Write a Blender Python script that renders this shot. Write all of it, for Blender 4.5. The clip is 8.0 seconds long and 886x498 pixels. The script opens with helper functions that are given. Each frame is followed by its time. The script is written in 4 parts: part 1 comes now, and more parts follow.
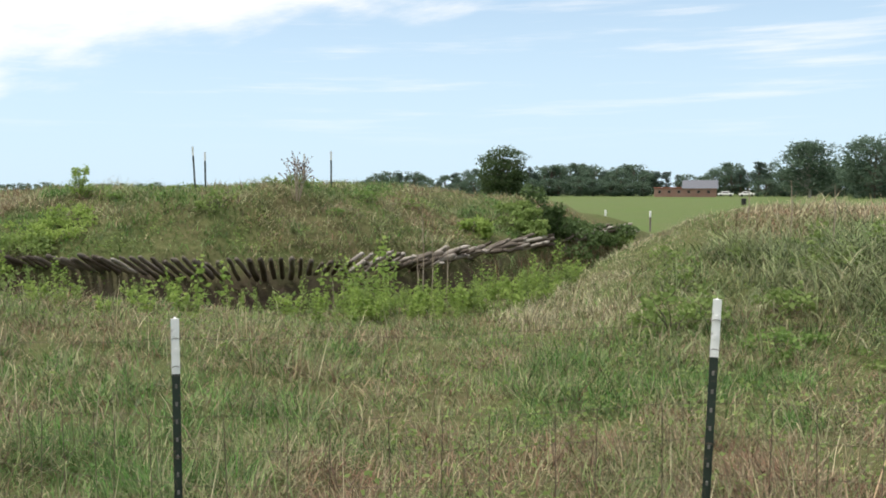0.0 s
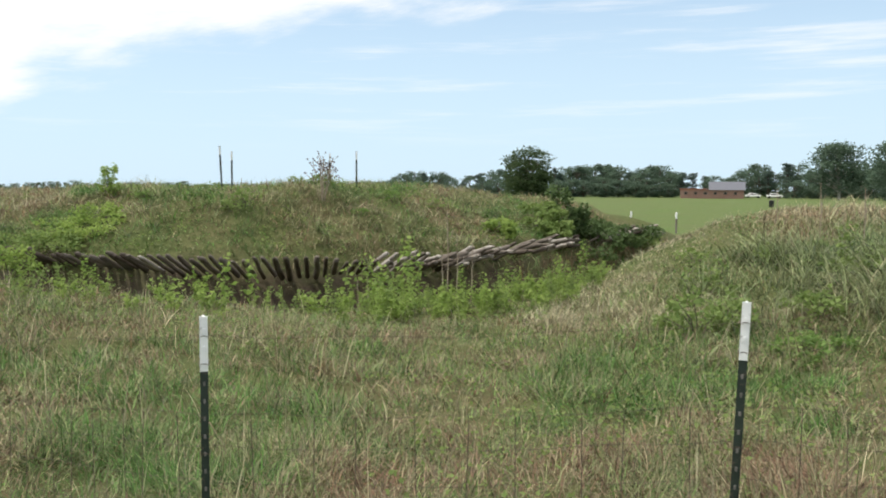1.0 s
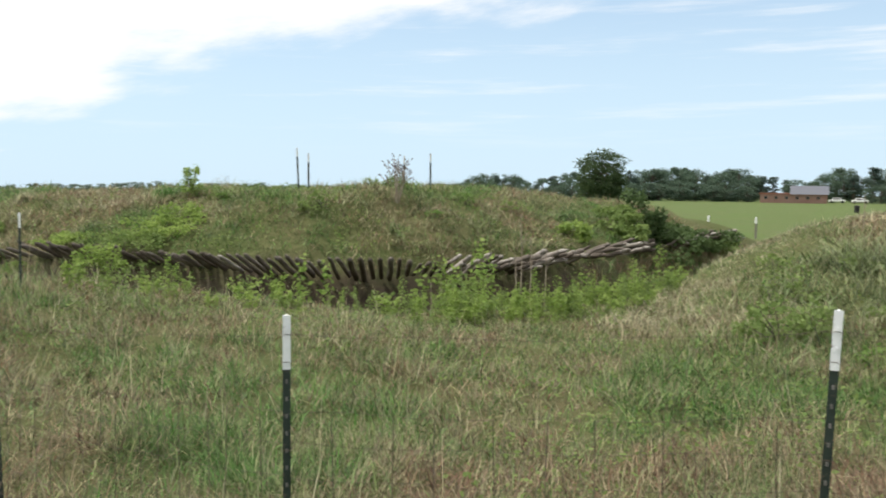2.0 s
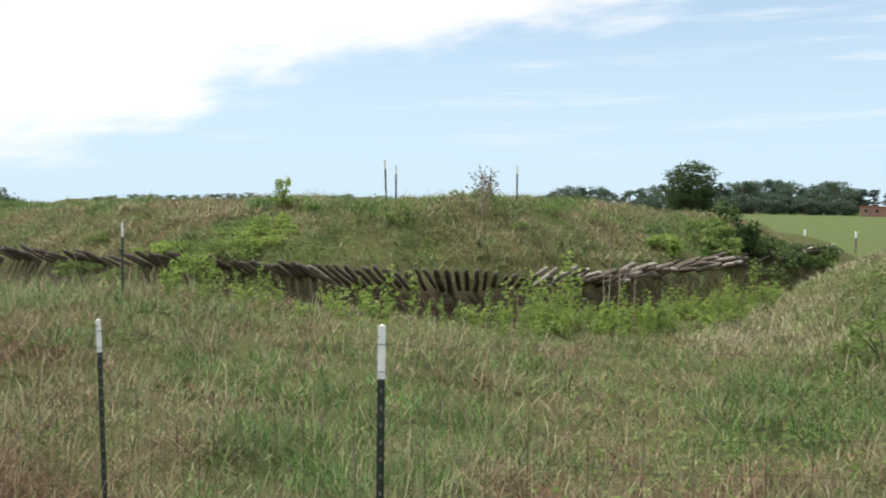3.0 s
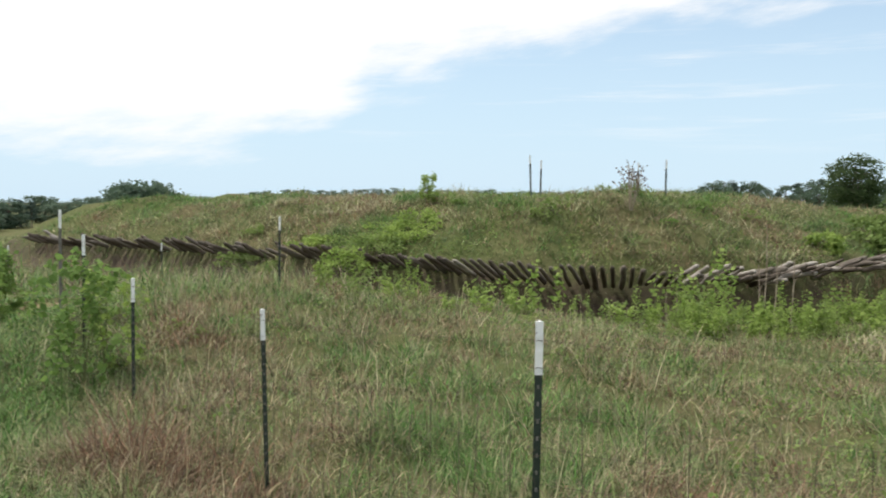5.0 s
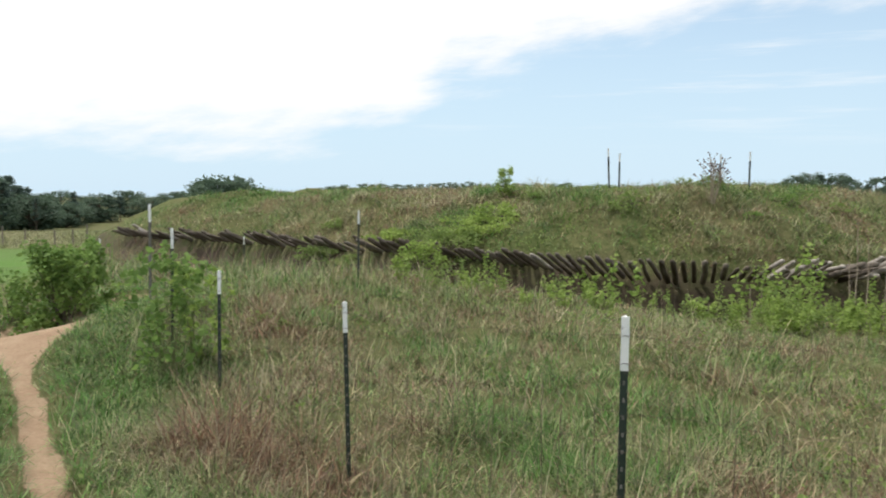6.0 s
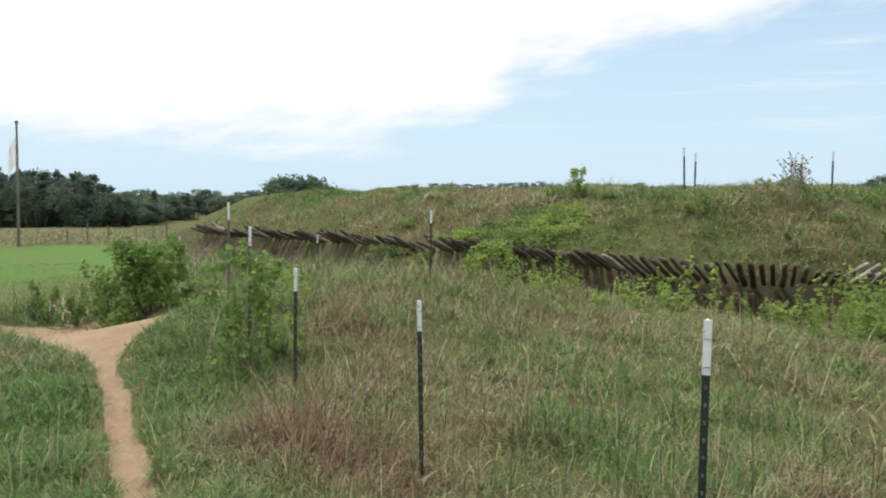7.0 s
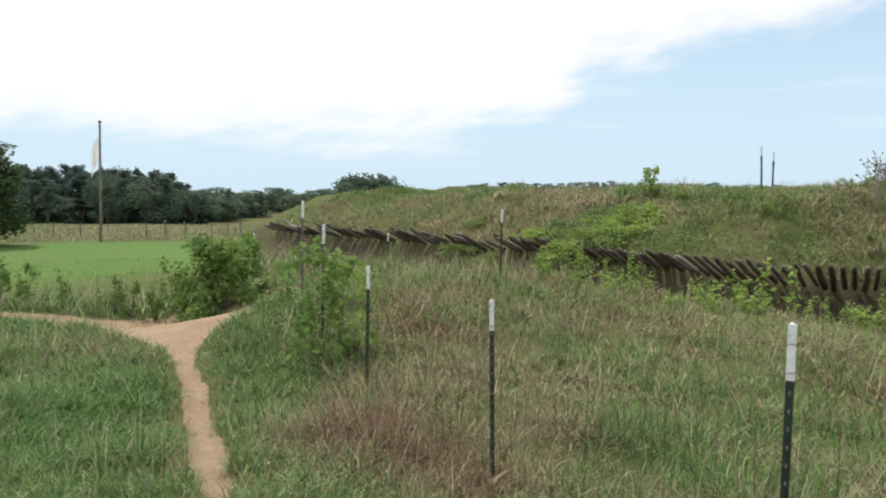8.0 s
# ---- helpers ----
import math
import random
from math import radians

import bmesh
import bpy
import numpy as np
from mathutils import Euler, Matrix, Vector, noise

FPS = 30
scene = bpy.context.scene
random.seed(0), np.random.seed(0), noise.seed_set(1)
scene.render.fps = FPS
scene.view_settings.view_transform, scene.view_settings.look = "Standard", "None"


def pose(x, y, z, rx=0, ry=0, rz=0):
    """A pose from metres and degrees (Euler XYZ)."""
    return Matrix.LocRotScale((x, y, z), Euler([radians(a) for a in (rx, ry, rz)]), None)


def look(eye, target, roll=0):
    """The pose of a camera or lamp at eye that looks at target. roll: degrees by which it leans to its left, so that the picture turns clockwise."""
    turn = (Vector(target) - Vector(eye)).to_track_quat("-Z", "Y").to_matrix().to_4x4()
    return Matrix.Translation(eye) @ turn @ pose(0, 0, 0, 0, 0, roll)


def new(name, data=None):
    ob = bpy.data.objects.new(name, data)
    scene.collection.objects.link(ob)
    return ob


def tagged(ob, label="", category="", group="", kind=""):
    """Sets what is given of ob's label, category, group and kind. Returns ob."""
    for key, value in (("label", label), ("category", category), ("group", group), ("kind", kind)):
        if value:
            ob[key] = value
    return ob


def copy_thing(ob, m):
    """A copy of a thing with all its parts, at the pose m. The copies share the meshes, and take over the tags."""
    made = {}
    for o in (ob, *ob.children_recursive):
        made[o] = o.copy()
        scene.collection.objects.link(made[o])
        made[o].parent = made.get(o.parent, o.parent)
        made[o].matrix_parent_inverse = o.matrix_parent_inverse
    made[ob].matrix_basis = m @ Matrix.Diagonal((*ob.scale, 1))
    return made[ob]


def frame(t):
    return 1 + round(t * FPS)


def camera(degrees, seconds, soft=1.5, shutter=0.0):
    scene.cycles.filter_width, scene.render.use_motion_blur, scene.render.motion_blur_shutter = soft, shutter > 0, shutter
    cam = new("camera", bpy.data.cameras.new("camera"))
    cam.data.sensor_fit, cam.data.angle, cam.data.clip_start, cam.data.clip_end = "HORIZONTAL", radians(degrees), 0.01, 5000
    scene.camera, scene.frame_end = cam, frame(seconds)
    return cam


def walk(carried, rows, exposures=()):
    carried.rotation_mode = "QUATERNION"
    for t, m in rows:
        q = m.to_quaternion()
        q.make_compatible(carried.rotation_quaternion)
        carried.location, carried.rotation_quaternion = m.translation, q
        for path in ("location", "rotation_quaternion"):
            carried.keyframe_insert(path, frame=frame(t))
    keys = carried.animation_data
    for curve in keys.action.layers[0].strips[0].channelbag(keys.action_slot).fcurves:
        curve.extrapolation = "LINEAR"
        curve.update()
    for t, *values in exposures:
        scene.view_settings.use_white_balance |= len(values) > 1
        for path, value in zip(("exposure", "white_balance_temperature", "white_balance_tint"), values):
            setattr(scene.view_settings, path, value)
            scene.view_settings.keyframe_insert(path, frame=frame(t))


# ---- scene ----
# ================= camera and walk =================
cam = camera(54.0, 8.0, soft=1.8, shutter=0.5)
PATH = [
    (0, -0.000, 0.320, 1.6, 86.06, 0.01, -0.01),
    (0.5, -0.003, 0.320, 1.6, 86.24, 0.61, 0.27),
    (1, -0.009, 0.320, 1.6, 86.07, 1.60, 0.28),
    (2.5, -0.051, 0.316, 1.6, 86.47, 9.25, 0.82),
    (3, -0.066, 0.313, 1.6, 86.90, 11.92, 0.85),
    (3.5, -0.079, 0.310, 1.6, 86.71, 14.37, 0.81),
    (4, -0.091, 0.307, 1.6, 86.51, 16.56, 1.16),
    (4.5, -0.103, 0.303, 1.6, 86.56, 18.82, 1.08),
    (6, -0.141, 0.287, 1.6, 85.97, 26.21, 0.69),
    (6.5, -0.153, 0.281, 1.6, 85.90, 28.54, 0.72),
    (7, -0.164, 0.275, 1.6, 85.88, 30.82, 0.88),
    (7.5, -0.174, 0.268, 1.6, 85.79, 32.98, 0.99),
    (8, -0.185, 0.261, 1.6, 85.74, 35.33, 1.10),
]
walk(cam, [(t, pose(x, y, z, rx, 0, yaw) @ pose(0, 0, 0, 0, 0, roll)) for t, x, y, z, rx, yaw, roll in PATH],
     exposures=[(0, 0.06), (2.5, 0.03), (8, -0.03)])

# ================= sky and sun =================
SUN_YAW, SUN_EL = 86.0, 63.0        # degrees to the left of +y, and above the horizon
world = bpy.data.worlds.new("sky")
scene.world = world
world.use_nodes = True
wt = world.node_tree
wt.nodes.clear()


def wmath(op, a, b=None, c=None, clamp=False):
    n = wt.nodes.new("ShaderNodeMath")
    n.operation, n.use_clamp = op, clamp
    for i, v in enumerate((a, b, c)):
        if v is None:
            continue
        if isinstance(v, (int, float)):
            n.inputs[i].default_value = v
        else:
            wt.links.new(v, n.inputs[i])
    return n.outputs[0]


sky = wt.nodes.new("ShaderNodeTexSky")
sky.sky_type, sky.sun_disc = "NISHITA", False
sky.sun_elevation, sky.sun_rotation = radians(SUN_EL), radians(-SUN_YAW)
sky.air_density, sky.dust_density, sky.ozone_density = 1.0, 0.3, 3.0
coord = wt.nodes.new("ShaderNodeTexCoord")
sep = wt.nodes.new("ShaderNodeSeparateXYZ")
wt.links.new(coord.outputs["Generated"], sep.inputs[0])
sx, sy, sz = sep.outputs
azim = wmath("MULTIPLY", wmath("ARCTAN2", wmath("MULTIPLY", sx, -1.0), sy), 57.2958)
elev = wmath("MULTIPLY", wmath("ARCSINE", sz), 57.2958)
# lower rim of the cloud bank: elevation (in 20 degrees) by azimuth (from -60 to 100 degrees)
rim = wt.nodes.new("ShaderNodeValToRGB")
rim.color_ramp.interpolation = "EASE"
stops = [(-60, 19.0), (-18, 16.4), (5, 11.9), (16, 10.0), (25, 7.8), (30, 4.8), (37, 3.2), (60, 3.4), (100, 6.0)]
els = rim.color_ramp.elements
while len(els) < len(stops):
    els.new(0.5)
for e, (a, v) in zip(els, stops):
    e.position, e.color = (a + 60) / 160, (v / 20, v / 20, v / 20, 1)
wt.links.new(wmath("MULTIPLY", wmath("ADD", azim, 60.0), 1 / 160), rim.inputs[0])


def cloud_noise(ka, ke, scale, detail, seed):
    comb = wt.nodes.new("ShaderNodeCombineXYZ")
    wt.links.new(wmath("MULTIPLY", wmath("ADD", azim, wmath("MULTIPLY", elev, 1.6)), ka), comb.inputs[0])
    wt.links.new(wmath("MULTIPLY", elev, ke), comb.inputs[1])
    comb.inputs[2].default_value = seed
    n = wt.nodes.new("ShaderNodeTexNoise")
    n.inputs["Scale"].default_value, n.inputs["Detail"].default_value = scale, detail
    n.inputs["Roughness"].default_value = 0.6
    wt.links.new(comb.outputs[0], n.inputs["Vector"])
    return n.outputs["Fac"]


def wsmooth(v, lo, hi):
    n = wt.nodes.new("ShaderNodeMapRange")
    n.interpolation_type = "SMOOTHSTEP"
    n.inputs["From Min"].default_value, n.inputs["From Max"].default_value = lo, hi
    wt.links.new(v, n.inputs["Value"])
    return n.outputs[0]


puffs = cloud_noise(0.055, 0.16, 2.4, 7, 3.1)
over = wmath("SUBTRACT", elev, wmath("MULTIPLY", rim.outputs[0], 20.0))
bank = wsmooth(wmath("ADD", over, wmath("MULTIPLY", wmath("SUBTRACT", puffs, 0.5), 7.0)), -1.6, 1.6)
wisps = wsmooth(cloud_noise(0.03, 0.42, 2.0, 6, 8.4), 0.50, 0.78)
wisps = wmath("MULTIPLY", wisps, wsmooth(elev, 2.0, 6.0))
cover = wmath("MAXIMUM", bank, wmath("MULTIPLY", wisps, 0.62), clamp=True)
haze = wmath("MULTIPLY", wmath("SUBTRACT", 1.0, wsmooth(elev, -1.0, 30.0)), 0.93)
bg_sky = wt.nodes.new("ShaderNodeBackground")
bg_sky.inputs["Strength"].default_value = 0.14
wt.links.new(sky.outputs[0], bg_sky.inputs["Color"])
bg_cloud = wt.nodes.new("ShaderNodeBackground")
bg_cloud.inputs["Color"].default_value = (1.0, 1.0, 1.0, 1)
bg_cloud.inputs["Strength"].default_value = 1.05
bg_haze = wt.nodes.new("ShaderNodeBackground")
bg_haze.inputs["Color"].default_value = (0.66, 0.85, 1.0, 1)
bg_haze.inputs["Strength"].default_value = 1.0
mixh = wt.nodes.new("ShaderNodeMixShader")
wt.links.new(haze, mixh.inputs[0])
wt.links.new(bg_sky.outputs[0], mixh.inputs[1])
wt.links.new(bg_haze.outputs[0], mixh.inputs[2])
mixw = wt.nodes.new("ShaderNodeMixShader")
wt.links.new(cover, mixw.inputs[0])
wt.links.new(mixh.outputs[0], mixw.inputs[1])
wt.links.new(bg_cloud.outputs[0], mixw.inputs[2])
wout = wt.nodes.new("ShaderNodeOutputWorld")
wt.links.new(mixw.outputs[0], wout.inputs[0])

sun_data = bpy.data.lights.new("sun", "SUN")
sun_data.energy, sun_data.angle, sun_data.color = 3.6, radians(2.0), (1.0, 0.96, 0.88)
sun = new("sun", sun_data)
sun_dir = Vector((-math.sin(radians(SUN_YAW)) * math.cos(radians(SUN_EL)), math.cos(radians(SUN_YAW)) * math.cos(radians(SUN_EL)), math.sin(radians(SUN_EL))))
sun.matrix_world = look(sun_dir * 60, (0, 0, 0))

# ================= materials =================


class Mat:
    """A small builder for node materials."""

    def __init__(self, name, rough=0.8, metal=0.0, spec=0.3):
        self.m = bpy.data.materials.new(name)
        self.m.use_nodes = True
        self.t = self.m.node_tree
        self.b = self.t.nodes["Principled BSDF"]
        self.b.inputs["Roughness"].default_value = rough
        self.b.inputs["Metallic"].default_value = metal
        self.b.inputs["Specular IOR Level"].default_value = spec
        self.co = self.t.nodes.new("ShaderNodeTexCoord")

    def link(self, a, b):
        self.t.links.new(a, b)

    def noise(self, scale, detail=4, rough=0.6, stretch=(1, 1, 1), space="Object"):
        mp = self.t.nodes.new("ShaderNodeMapping")
        mp.inputs["Scale"].default_value = stretch
        self.link(self.co.outputs[space], mp.inputs[0])
        n = self.t.nodes.new("ShaderNodeTexNoise")
        n.inputs["Scale"].default_value, n.inputs["Detail"].default_value, n.inputs["Roughness"].default_value = scale, detail, rough
        self.link(mp.outputs[0], n.inputs["Vector"])
        return n.outputs["Fac"]

    def ramp(self, fac, stops):
        r = self.t.nodes.new("ShaderNodeValToRGB")
        e = r.color_ramp.elements
        while len(e) < len(stops):
            e.new(0.5)
        for x, (p, c) in zip(e, stops):
            x.position, x.color = p, (*c, 1)
        self.link(fac, r.inputs[0])
        return r.outputs[0]

    def mix(self, fac, a, b, mode="MIX"):
        n = self.t.nodes.new("ShaderNodeMix")
        n.data_type, n.blend_type = "RGBA", mode
        for v, s in ((fac, n.inputs[0]), (a, n.inputs[6]), (b, n.inputs[7])):
            if isinstance(v, (int, float)):
                s.default_value = v
            elif isinstance(v, tuple):
                s.default_value = (*v, 1)
            else:
                self.link(v, s)
        return n.outputs[2]

    def attr(self, name):
        n = self.t.nodes.new("ShaderNodeAttribute")
        n.attribute_name = name
        return n.outputs["Fac"]

    def island(self):
        return self.t.nodes.new("ShaderNodeNewGeometry").outputs["Random Per Island"]

    def object_random(self):
        return self.t.nodes.new("ShaderNodeObjectInfo").outputs["Random"]

    def math(self, op, a, b):
        n = self.t.nodes.new("ShaderNodeMath")
        n.operation = op
        for v, s in ((a, n.inputs[0]), (b, n.inputs[1])):
            if isinstance(v, (int, float)):
                s.default_value = v
            else:
                self.link(v, s)
        return n.outputs[0]

    def color(self, c):
        if isinstance(c, tuple):
            self.b.inputs["Base Color"].default_value = (*c, 1)
        else:
            self.link(c, self.b.inputs["Base Color"])
        return self

    def bump(self, height, strength=0.4, dist=0.02):
        n = self.t.nodes.new("ShaderNodeBump")
        n.inputs["Strength"].default_value, n.inputs["Distance"].default_value = strength, dist
        self.link(height, n.inputs["Height"])
        self.link(n.outputs[0], self.b.inputs["Normal"])
        return self

    def leafy(self, amount, colour):
        """Lets part of the light through, as thin leaves do."""
        tr = self.t.nodes.new("ShaderNodeBsdfTranslucent")
        self.link(colour, tr.inputs["Color"])
        ms = self.t.nodes.new("ShaderNodeMixShader")
        ms.inputs[0].default_value = amount
        out = self.t.nodes["Material Output"]
        self.link(self.b.outputs[0], ms.inputs[1])
        self.link(tr.outputs[0], ms.inputs[2])
        self.link(ms.outputs[0], out.inputs["Surface"])
        return self


def grass_material(name, stops, amount=0.3):
    """Blades: the attribute dry runs from fresh green to straw, with a spread from blade to blade."""
    m = Mat(name, 0.55, 0, 0.25)
    c = m.ramp(m.attr("dry"), stops)
    v = m.ramp(m.island(), [(0, (0.28, 0.28, 0.28)), (0.45, (0.80, 0.80, 0.80)), (0.85, (1.22, 1.22, 1.20)), (1, (1.75, 1.75, 1.7))])
    c = m.mix(1.0, c, v, "MULTIPLY")
    m.color(c)
    return m.leafy(amount, c).m


MEADOW = grass_material("meadow_blades", [(0.0, (0.088, 0.205, 0.042)), (0.25, (0.165, 0.255, 0.082)), (0.5, (0.268, 0.285, 0.140)),
                                          (0.7, (0.37, 0.320, 0.205)), (0.88, (0.33, 0.240, 0.160)), (1.0, (0.22, 0.130, 0.085))])
STRAW = grass_material("straw", [(0.0, (0.40, 0.37, 0.24)), (0.6, (0.52, 0.45, 0.31)), (1.0, (0.35, 0.24, 0.15))], 0.2)
COARSE = grass_material("coarse_blades", [(0.0, (0.135, 0.195, 0.080)), (0.5, (0.26, 0.295, 0.145)), (1.0, (0.44, 0.40, 0.26))])


def leaf_material(name, lo, hi, amount=0.3):
    m = Mat(name, 0.62, 0, 0.15)
    c = m.ramp(m.island(), [(0, lo), (1, hi)])
    c = m.mix(0.45, c, m.ramp(m.noise(1.3, 3), [(0.35, lo), (0.65, hi)]))
    m.color(c)
    return m.leafy(amount, c).m


WEED = leaf_material("weed_leaves", (0.16, 0.26, 0.055), (0.39, 0.49, 0.14), 0.48)
WEED_DULL = leaf_material("dull_weed_leaves", (0.14, 0.215, 0.060), (0.28, 0.36, 0.12), 0.45)
BUSH_LEAF = leaf_material("bush_leaves", (0.100, 0.180, 0.045), (0.25, 0.37, 0.105), 0.46)
SHRUB_DARK = leaf_material("dark_shrub_leaves", (0.060, 0.100, 0.038), (0.13, 0.19, 0.068), 0.40)
# oak and pine greens are tinted blue: distance haze put into the leaf colour
OAK_LEAF_HAZED = leaf_material("hazed_oak_leaves", (0.066, 0.108, 0.080), (0.140, 0.198, 0.130), 0.38)
PINE_LEAF_HAZED = leaf_material("hazed_pine_needles", (0.066, 0.104, 0.088), (0.130, 0.180, 0.146), 0.38)
CEDAR_LEAF = leaf_material("cedar_leaves", (0.046, 0.078, 0.034), (0.10, 0.140, 0.058), 0.36)

m = Mat("bark", 0.9)
m.color(m.ramp(m.noise(6, 5, 0.7, (1, 1, 0.2)), [(0.3, (0.06, 0.045, 0.035)), (0.7, (0.19, 0.16, 0.13))])).bump(m.noise(14, 5, 0.7, (1, 1, 0.15)), 0.6, 0.03)
BARK = m.m
m = Mat("pale_bark", 0.9)
m.color(m.ramp(m.noise(5, 5, 0.7, (1, 1, 0.3)), [(0.3, (0.30, 0.28, 0.25)), (0.7, (0.58, 0.55, 0.50))]))
PALE_BARK = m.m
m = Mat("weed_stem", 0.7)
m.color(m.ramp(m.noise(9, 3), [(0.3, (0.10, 0.13, 0.05)), (0.7, (0.22, 0.22, 0.10))]))
STEM = m.m
m = Mat("dead_stem", 0.85)
m.color(m.ramp(m.noise(9, 3), [(0.3, (0.20, 0.15, 0.11)), (0.7, (0.42, 0.36, 0.28))]))
DEAD = m.m

m = Mat("seed_head", 0.9)
m.color(m.ramp(m.noise(30, 3), [(0.3, (0.055, 0.034, 0.036)), (0.7, (0.14, 0.095, 0.09))]))
SEED = m.m

# weathered logs: silvery where the weather has bleached them, brown-black elsewhere
m = Mat("weathered_log", 0.88, 0, 0.2)
grain = m.noise(16, 6, 0.65, (1, 1, 0.08))
c = m.ramp(grain, [(0.25, (0.036, 0.026, 0.020)), (0.5, (0.105, 0.084, 0.068)), (0.8, (0.24, 0.21, 0.18))])
c = m.mix(m.ramp(m.object_random(), [(0.2, (0, 0, 0)), (0.95, (0.55, 0.55, 0.55))]), c, m.ramp(grain, [(0.2, (0.10, 0.08, 0.066)), (0.7, (0.34, 0.305, 0.265))]))
m.color(c).bump(grain, 0.7, 0.02)
LOG = m.m
# lighter copy of the log wood: bleaching plus sunlight on the tops, as colour
m = Mat("bleached_sunlit_log", 0.85, 0, 0.2)
grain = m.noise(14, 6, 0.65, (1, 1, 0.1))
m.color(m.ramp(grain, [(0.25, (0.17, 0.14, 0.12)), (0.5, (0.36, 0.325, 0.29)), (0.8, (0.56, 0.53, 0.49))])).bump(grain, 0.6, 0.02)
LOG_PALE = m.m

m = Mat("green_black_paint", 0.45, 0, 0.45)
m.color(m.mix(m.ramp(m.noise(55, 5, 0.7), [(0.58, (0, 0, 0)), (0.72, (1, 1, 1))]), m.ramp(m.noise(9, 4), [(0.3, (0.012, 0.020, 0.016)), (0.7, (0.030, 0.045, 0.036))]), (0.11, 0.085, 0.065)))
m.bump(m.noise(60, 4), 0.2, 0.002)
POST_PAINT = m.m
m = Mat("white_post_paint", 0.5, 0, 0.4)
m.color(m.mix(m.ramp(m.noise(38, 6, 0.75), [(0.60, (0, 0, 0)), (0.70, (1, 1, 1))]), m.ramp(m.noise(12, 4), [(0.3, (0.80, 0.81, 0.82)), (0.7, (0.90, 0.90, 0.89))]), (0.16, 0.15, 0.14)))
POST_WHITE = m.m
m = Mat("grey_post_paint", 0.6, 0, 0.4)
m.color(m.ramp(m.noise(14, 4), [(0.3, (0.10, 0.095, 0.085)), (0.7, (0.22, 0.205, 0.185))]))
POST_GREY = m.m
m = Mat("rusty_wire", 0.7, 0.3, 0.3)
m.color(m.ramp(m.noise(30, 4), [(0.35, (0.085, 0.070, 0.056)), (0.7, (0.19, 0.145, 0.105))]))
WIRE = m.m
m = Mat("grey_wood", 0.85)
m.color(m.ramp(m.noise(10, 5, 0.6, (1, 1, 0.15)), [(0.3, (0.12, 0.10, 0.085)), (0.7, (0.26, 0.23, 0.20))])).bump(m.noise(20, 5, 0.6, (1, 1, 0.1)), 0.4, 0.01)
GREY_WOOD = m.m
m = Mat("brick", 0.85)
bt = m.t.nodes.new("ShaderNodeTexBrick")
for key, v in (("Color1", (0.29, 0.115, 0.085, 1)), ("Color2", (0.36, 0.16, 0.12, 1)), ("Mortar", (0.34, 0.22, 0.18, 1))):
    bt.inputs[key].default_value = v
bt.inputs["Scale"].default_value = 4.0
bt.inputs["Mortar Size"].default_value = 0.008
m.link(m.co.outputs["Object"], bt.inputs["Vector"])
m.color(m.mix(m.ramp(m.noise(0.6, 3), [(0.3, (0, 0, 0)), (0.7, (0.5, 0.5, 0.5))]), bt.outputs["Color"], (0.24, 0.10, 0.075)))
BRICK = m.m
m = Mat("roof_shingle", 0.8)
m.color(m.ramp(m.noise(2.0, 5, 0.7, (1, 6, 6)), [(0.3, (0.10, 0.105, 0.125)), (0.7, (0.17, 0.175, 0.20))]))
ROOF = m.m
m = Mat("white_paint", 0.5)
m.color(m.ramp(m.noise(3, 4), [(0.3, (0.72, 0.72, 0.72)), (0.7, (0.84, 0.84, 0.83))]))
WHITE = m.m
m = Mat("dark_glass", 0.1, 0, 0.5)
m.color((0.02, 0.025, 0.03))
GLASS = m.m
m = Mat("black_rubber", 0.7)
m.color(m.ramp(m.noise(6, 4), [(0.3, (0.012, 0.012, 0.012)), (0.7, (0.035, 0.035, 0.033))]))
BLACK = m.m
m = Mat("pale_cloth", 0.8)
m.color(m.ramp(m.noise(2, 4), [(0.3, (0.80, 0.80, 0.82)), (0.7, (0.88, 0.88, 0.88))]))
m.leafy(0.65, m.ramp(m.noise(2, 3), [(0.3, (0.7, 0.7, 0.75)), (0.7, (0.8, 0.8, 0.82))]))
CLOTH = m.m

# soil, turf and worn path on the one sheet of ground
m = Mat("turf_and_soil", 0.95, 0, 0.1)
fine, broad = m.noise(9, 6, 0.7), m.noise(0.55, 4)
turf = m.mix(m.ramp(broad, [(0.35, (0, 0, 0)), (0.65, (1, 1, 1))]), m.ramp(fine, [(0.3, (0.058, 0.082, 0.025)), (0.7, (0.120, 0.138, 0.052))]), m.ramp(fine, [(0.3, (0.080, 0.076, 0.034)), (0.7, (0.160, 0.140, 0.072))]))
lawn = m.mix(m.ramp(m.noise(0.16, 6, 0.75), [(0.38, (0, 0, 0)), (0.62, (1, 1, 1))]), m.ramp(m.noise(6, 6, 0.7), [(0.3, (0.072, 0.150, 0.030)), (0.7, (0.112, 0.208, 0.050))]), m.ramp(m.noise(6, 6, 0.7), [(0.3, (0.085, 0.135, 0.042)), (0.7, (0.135, 0.185, 0.072))]))
dirt = m.mix(m.ramp(m.noise(2.2, 4), [(0.35, (0, 0, 0)), (0.65, (1, 1, 1))]), m.ramp(m.noise(34, 6, 0.75), [(0.3, (0.235, 0.155, 0.100)), (0.7, (0.35, 0.245, 0.165))]), m.ramp(m.noise(34, 6, 0.75), [(0.3, (0.30, 0.215, 0.14)), (0.7, (0.44, 0.33, 0.23))]))
c = m.mix(m.attr("lawn"), turf, lawn)
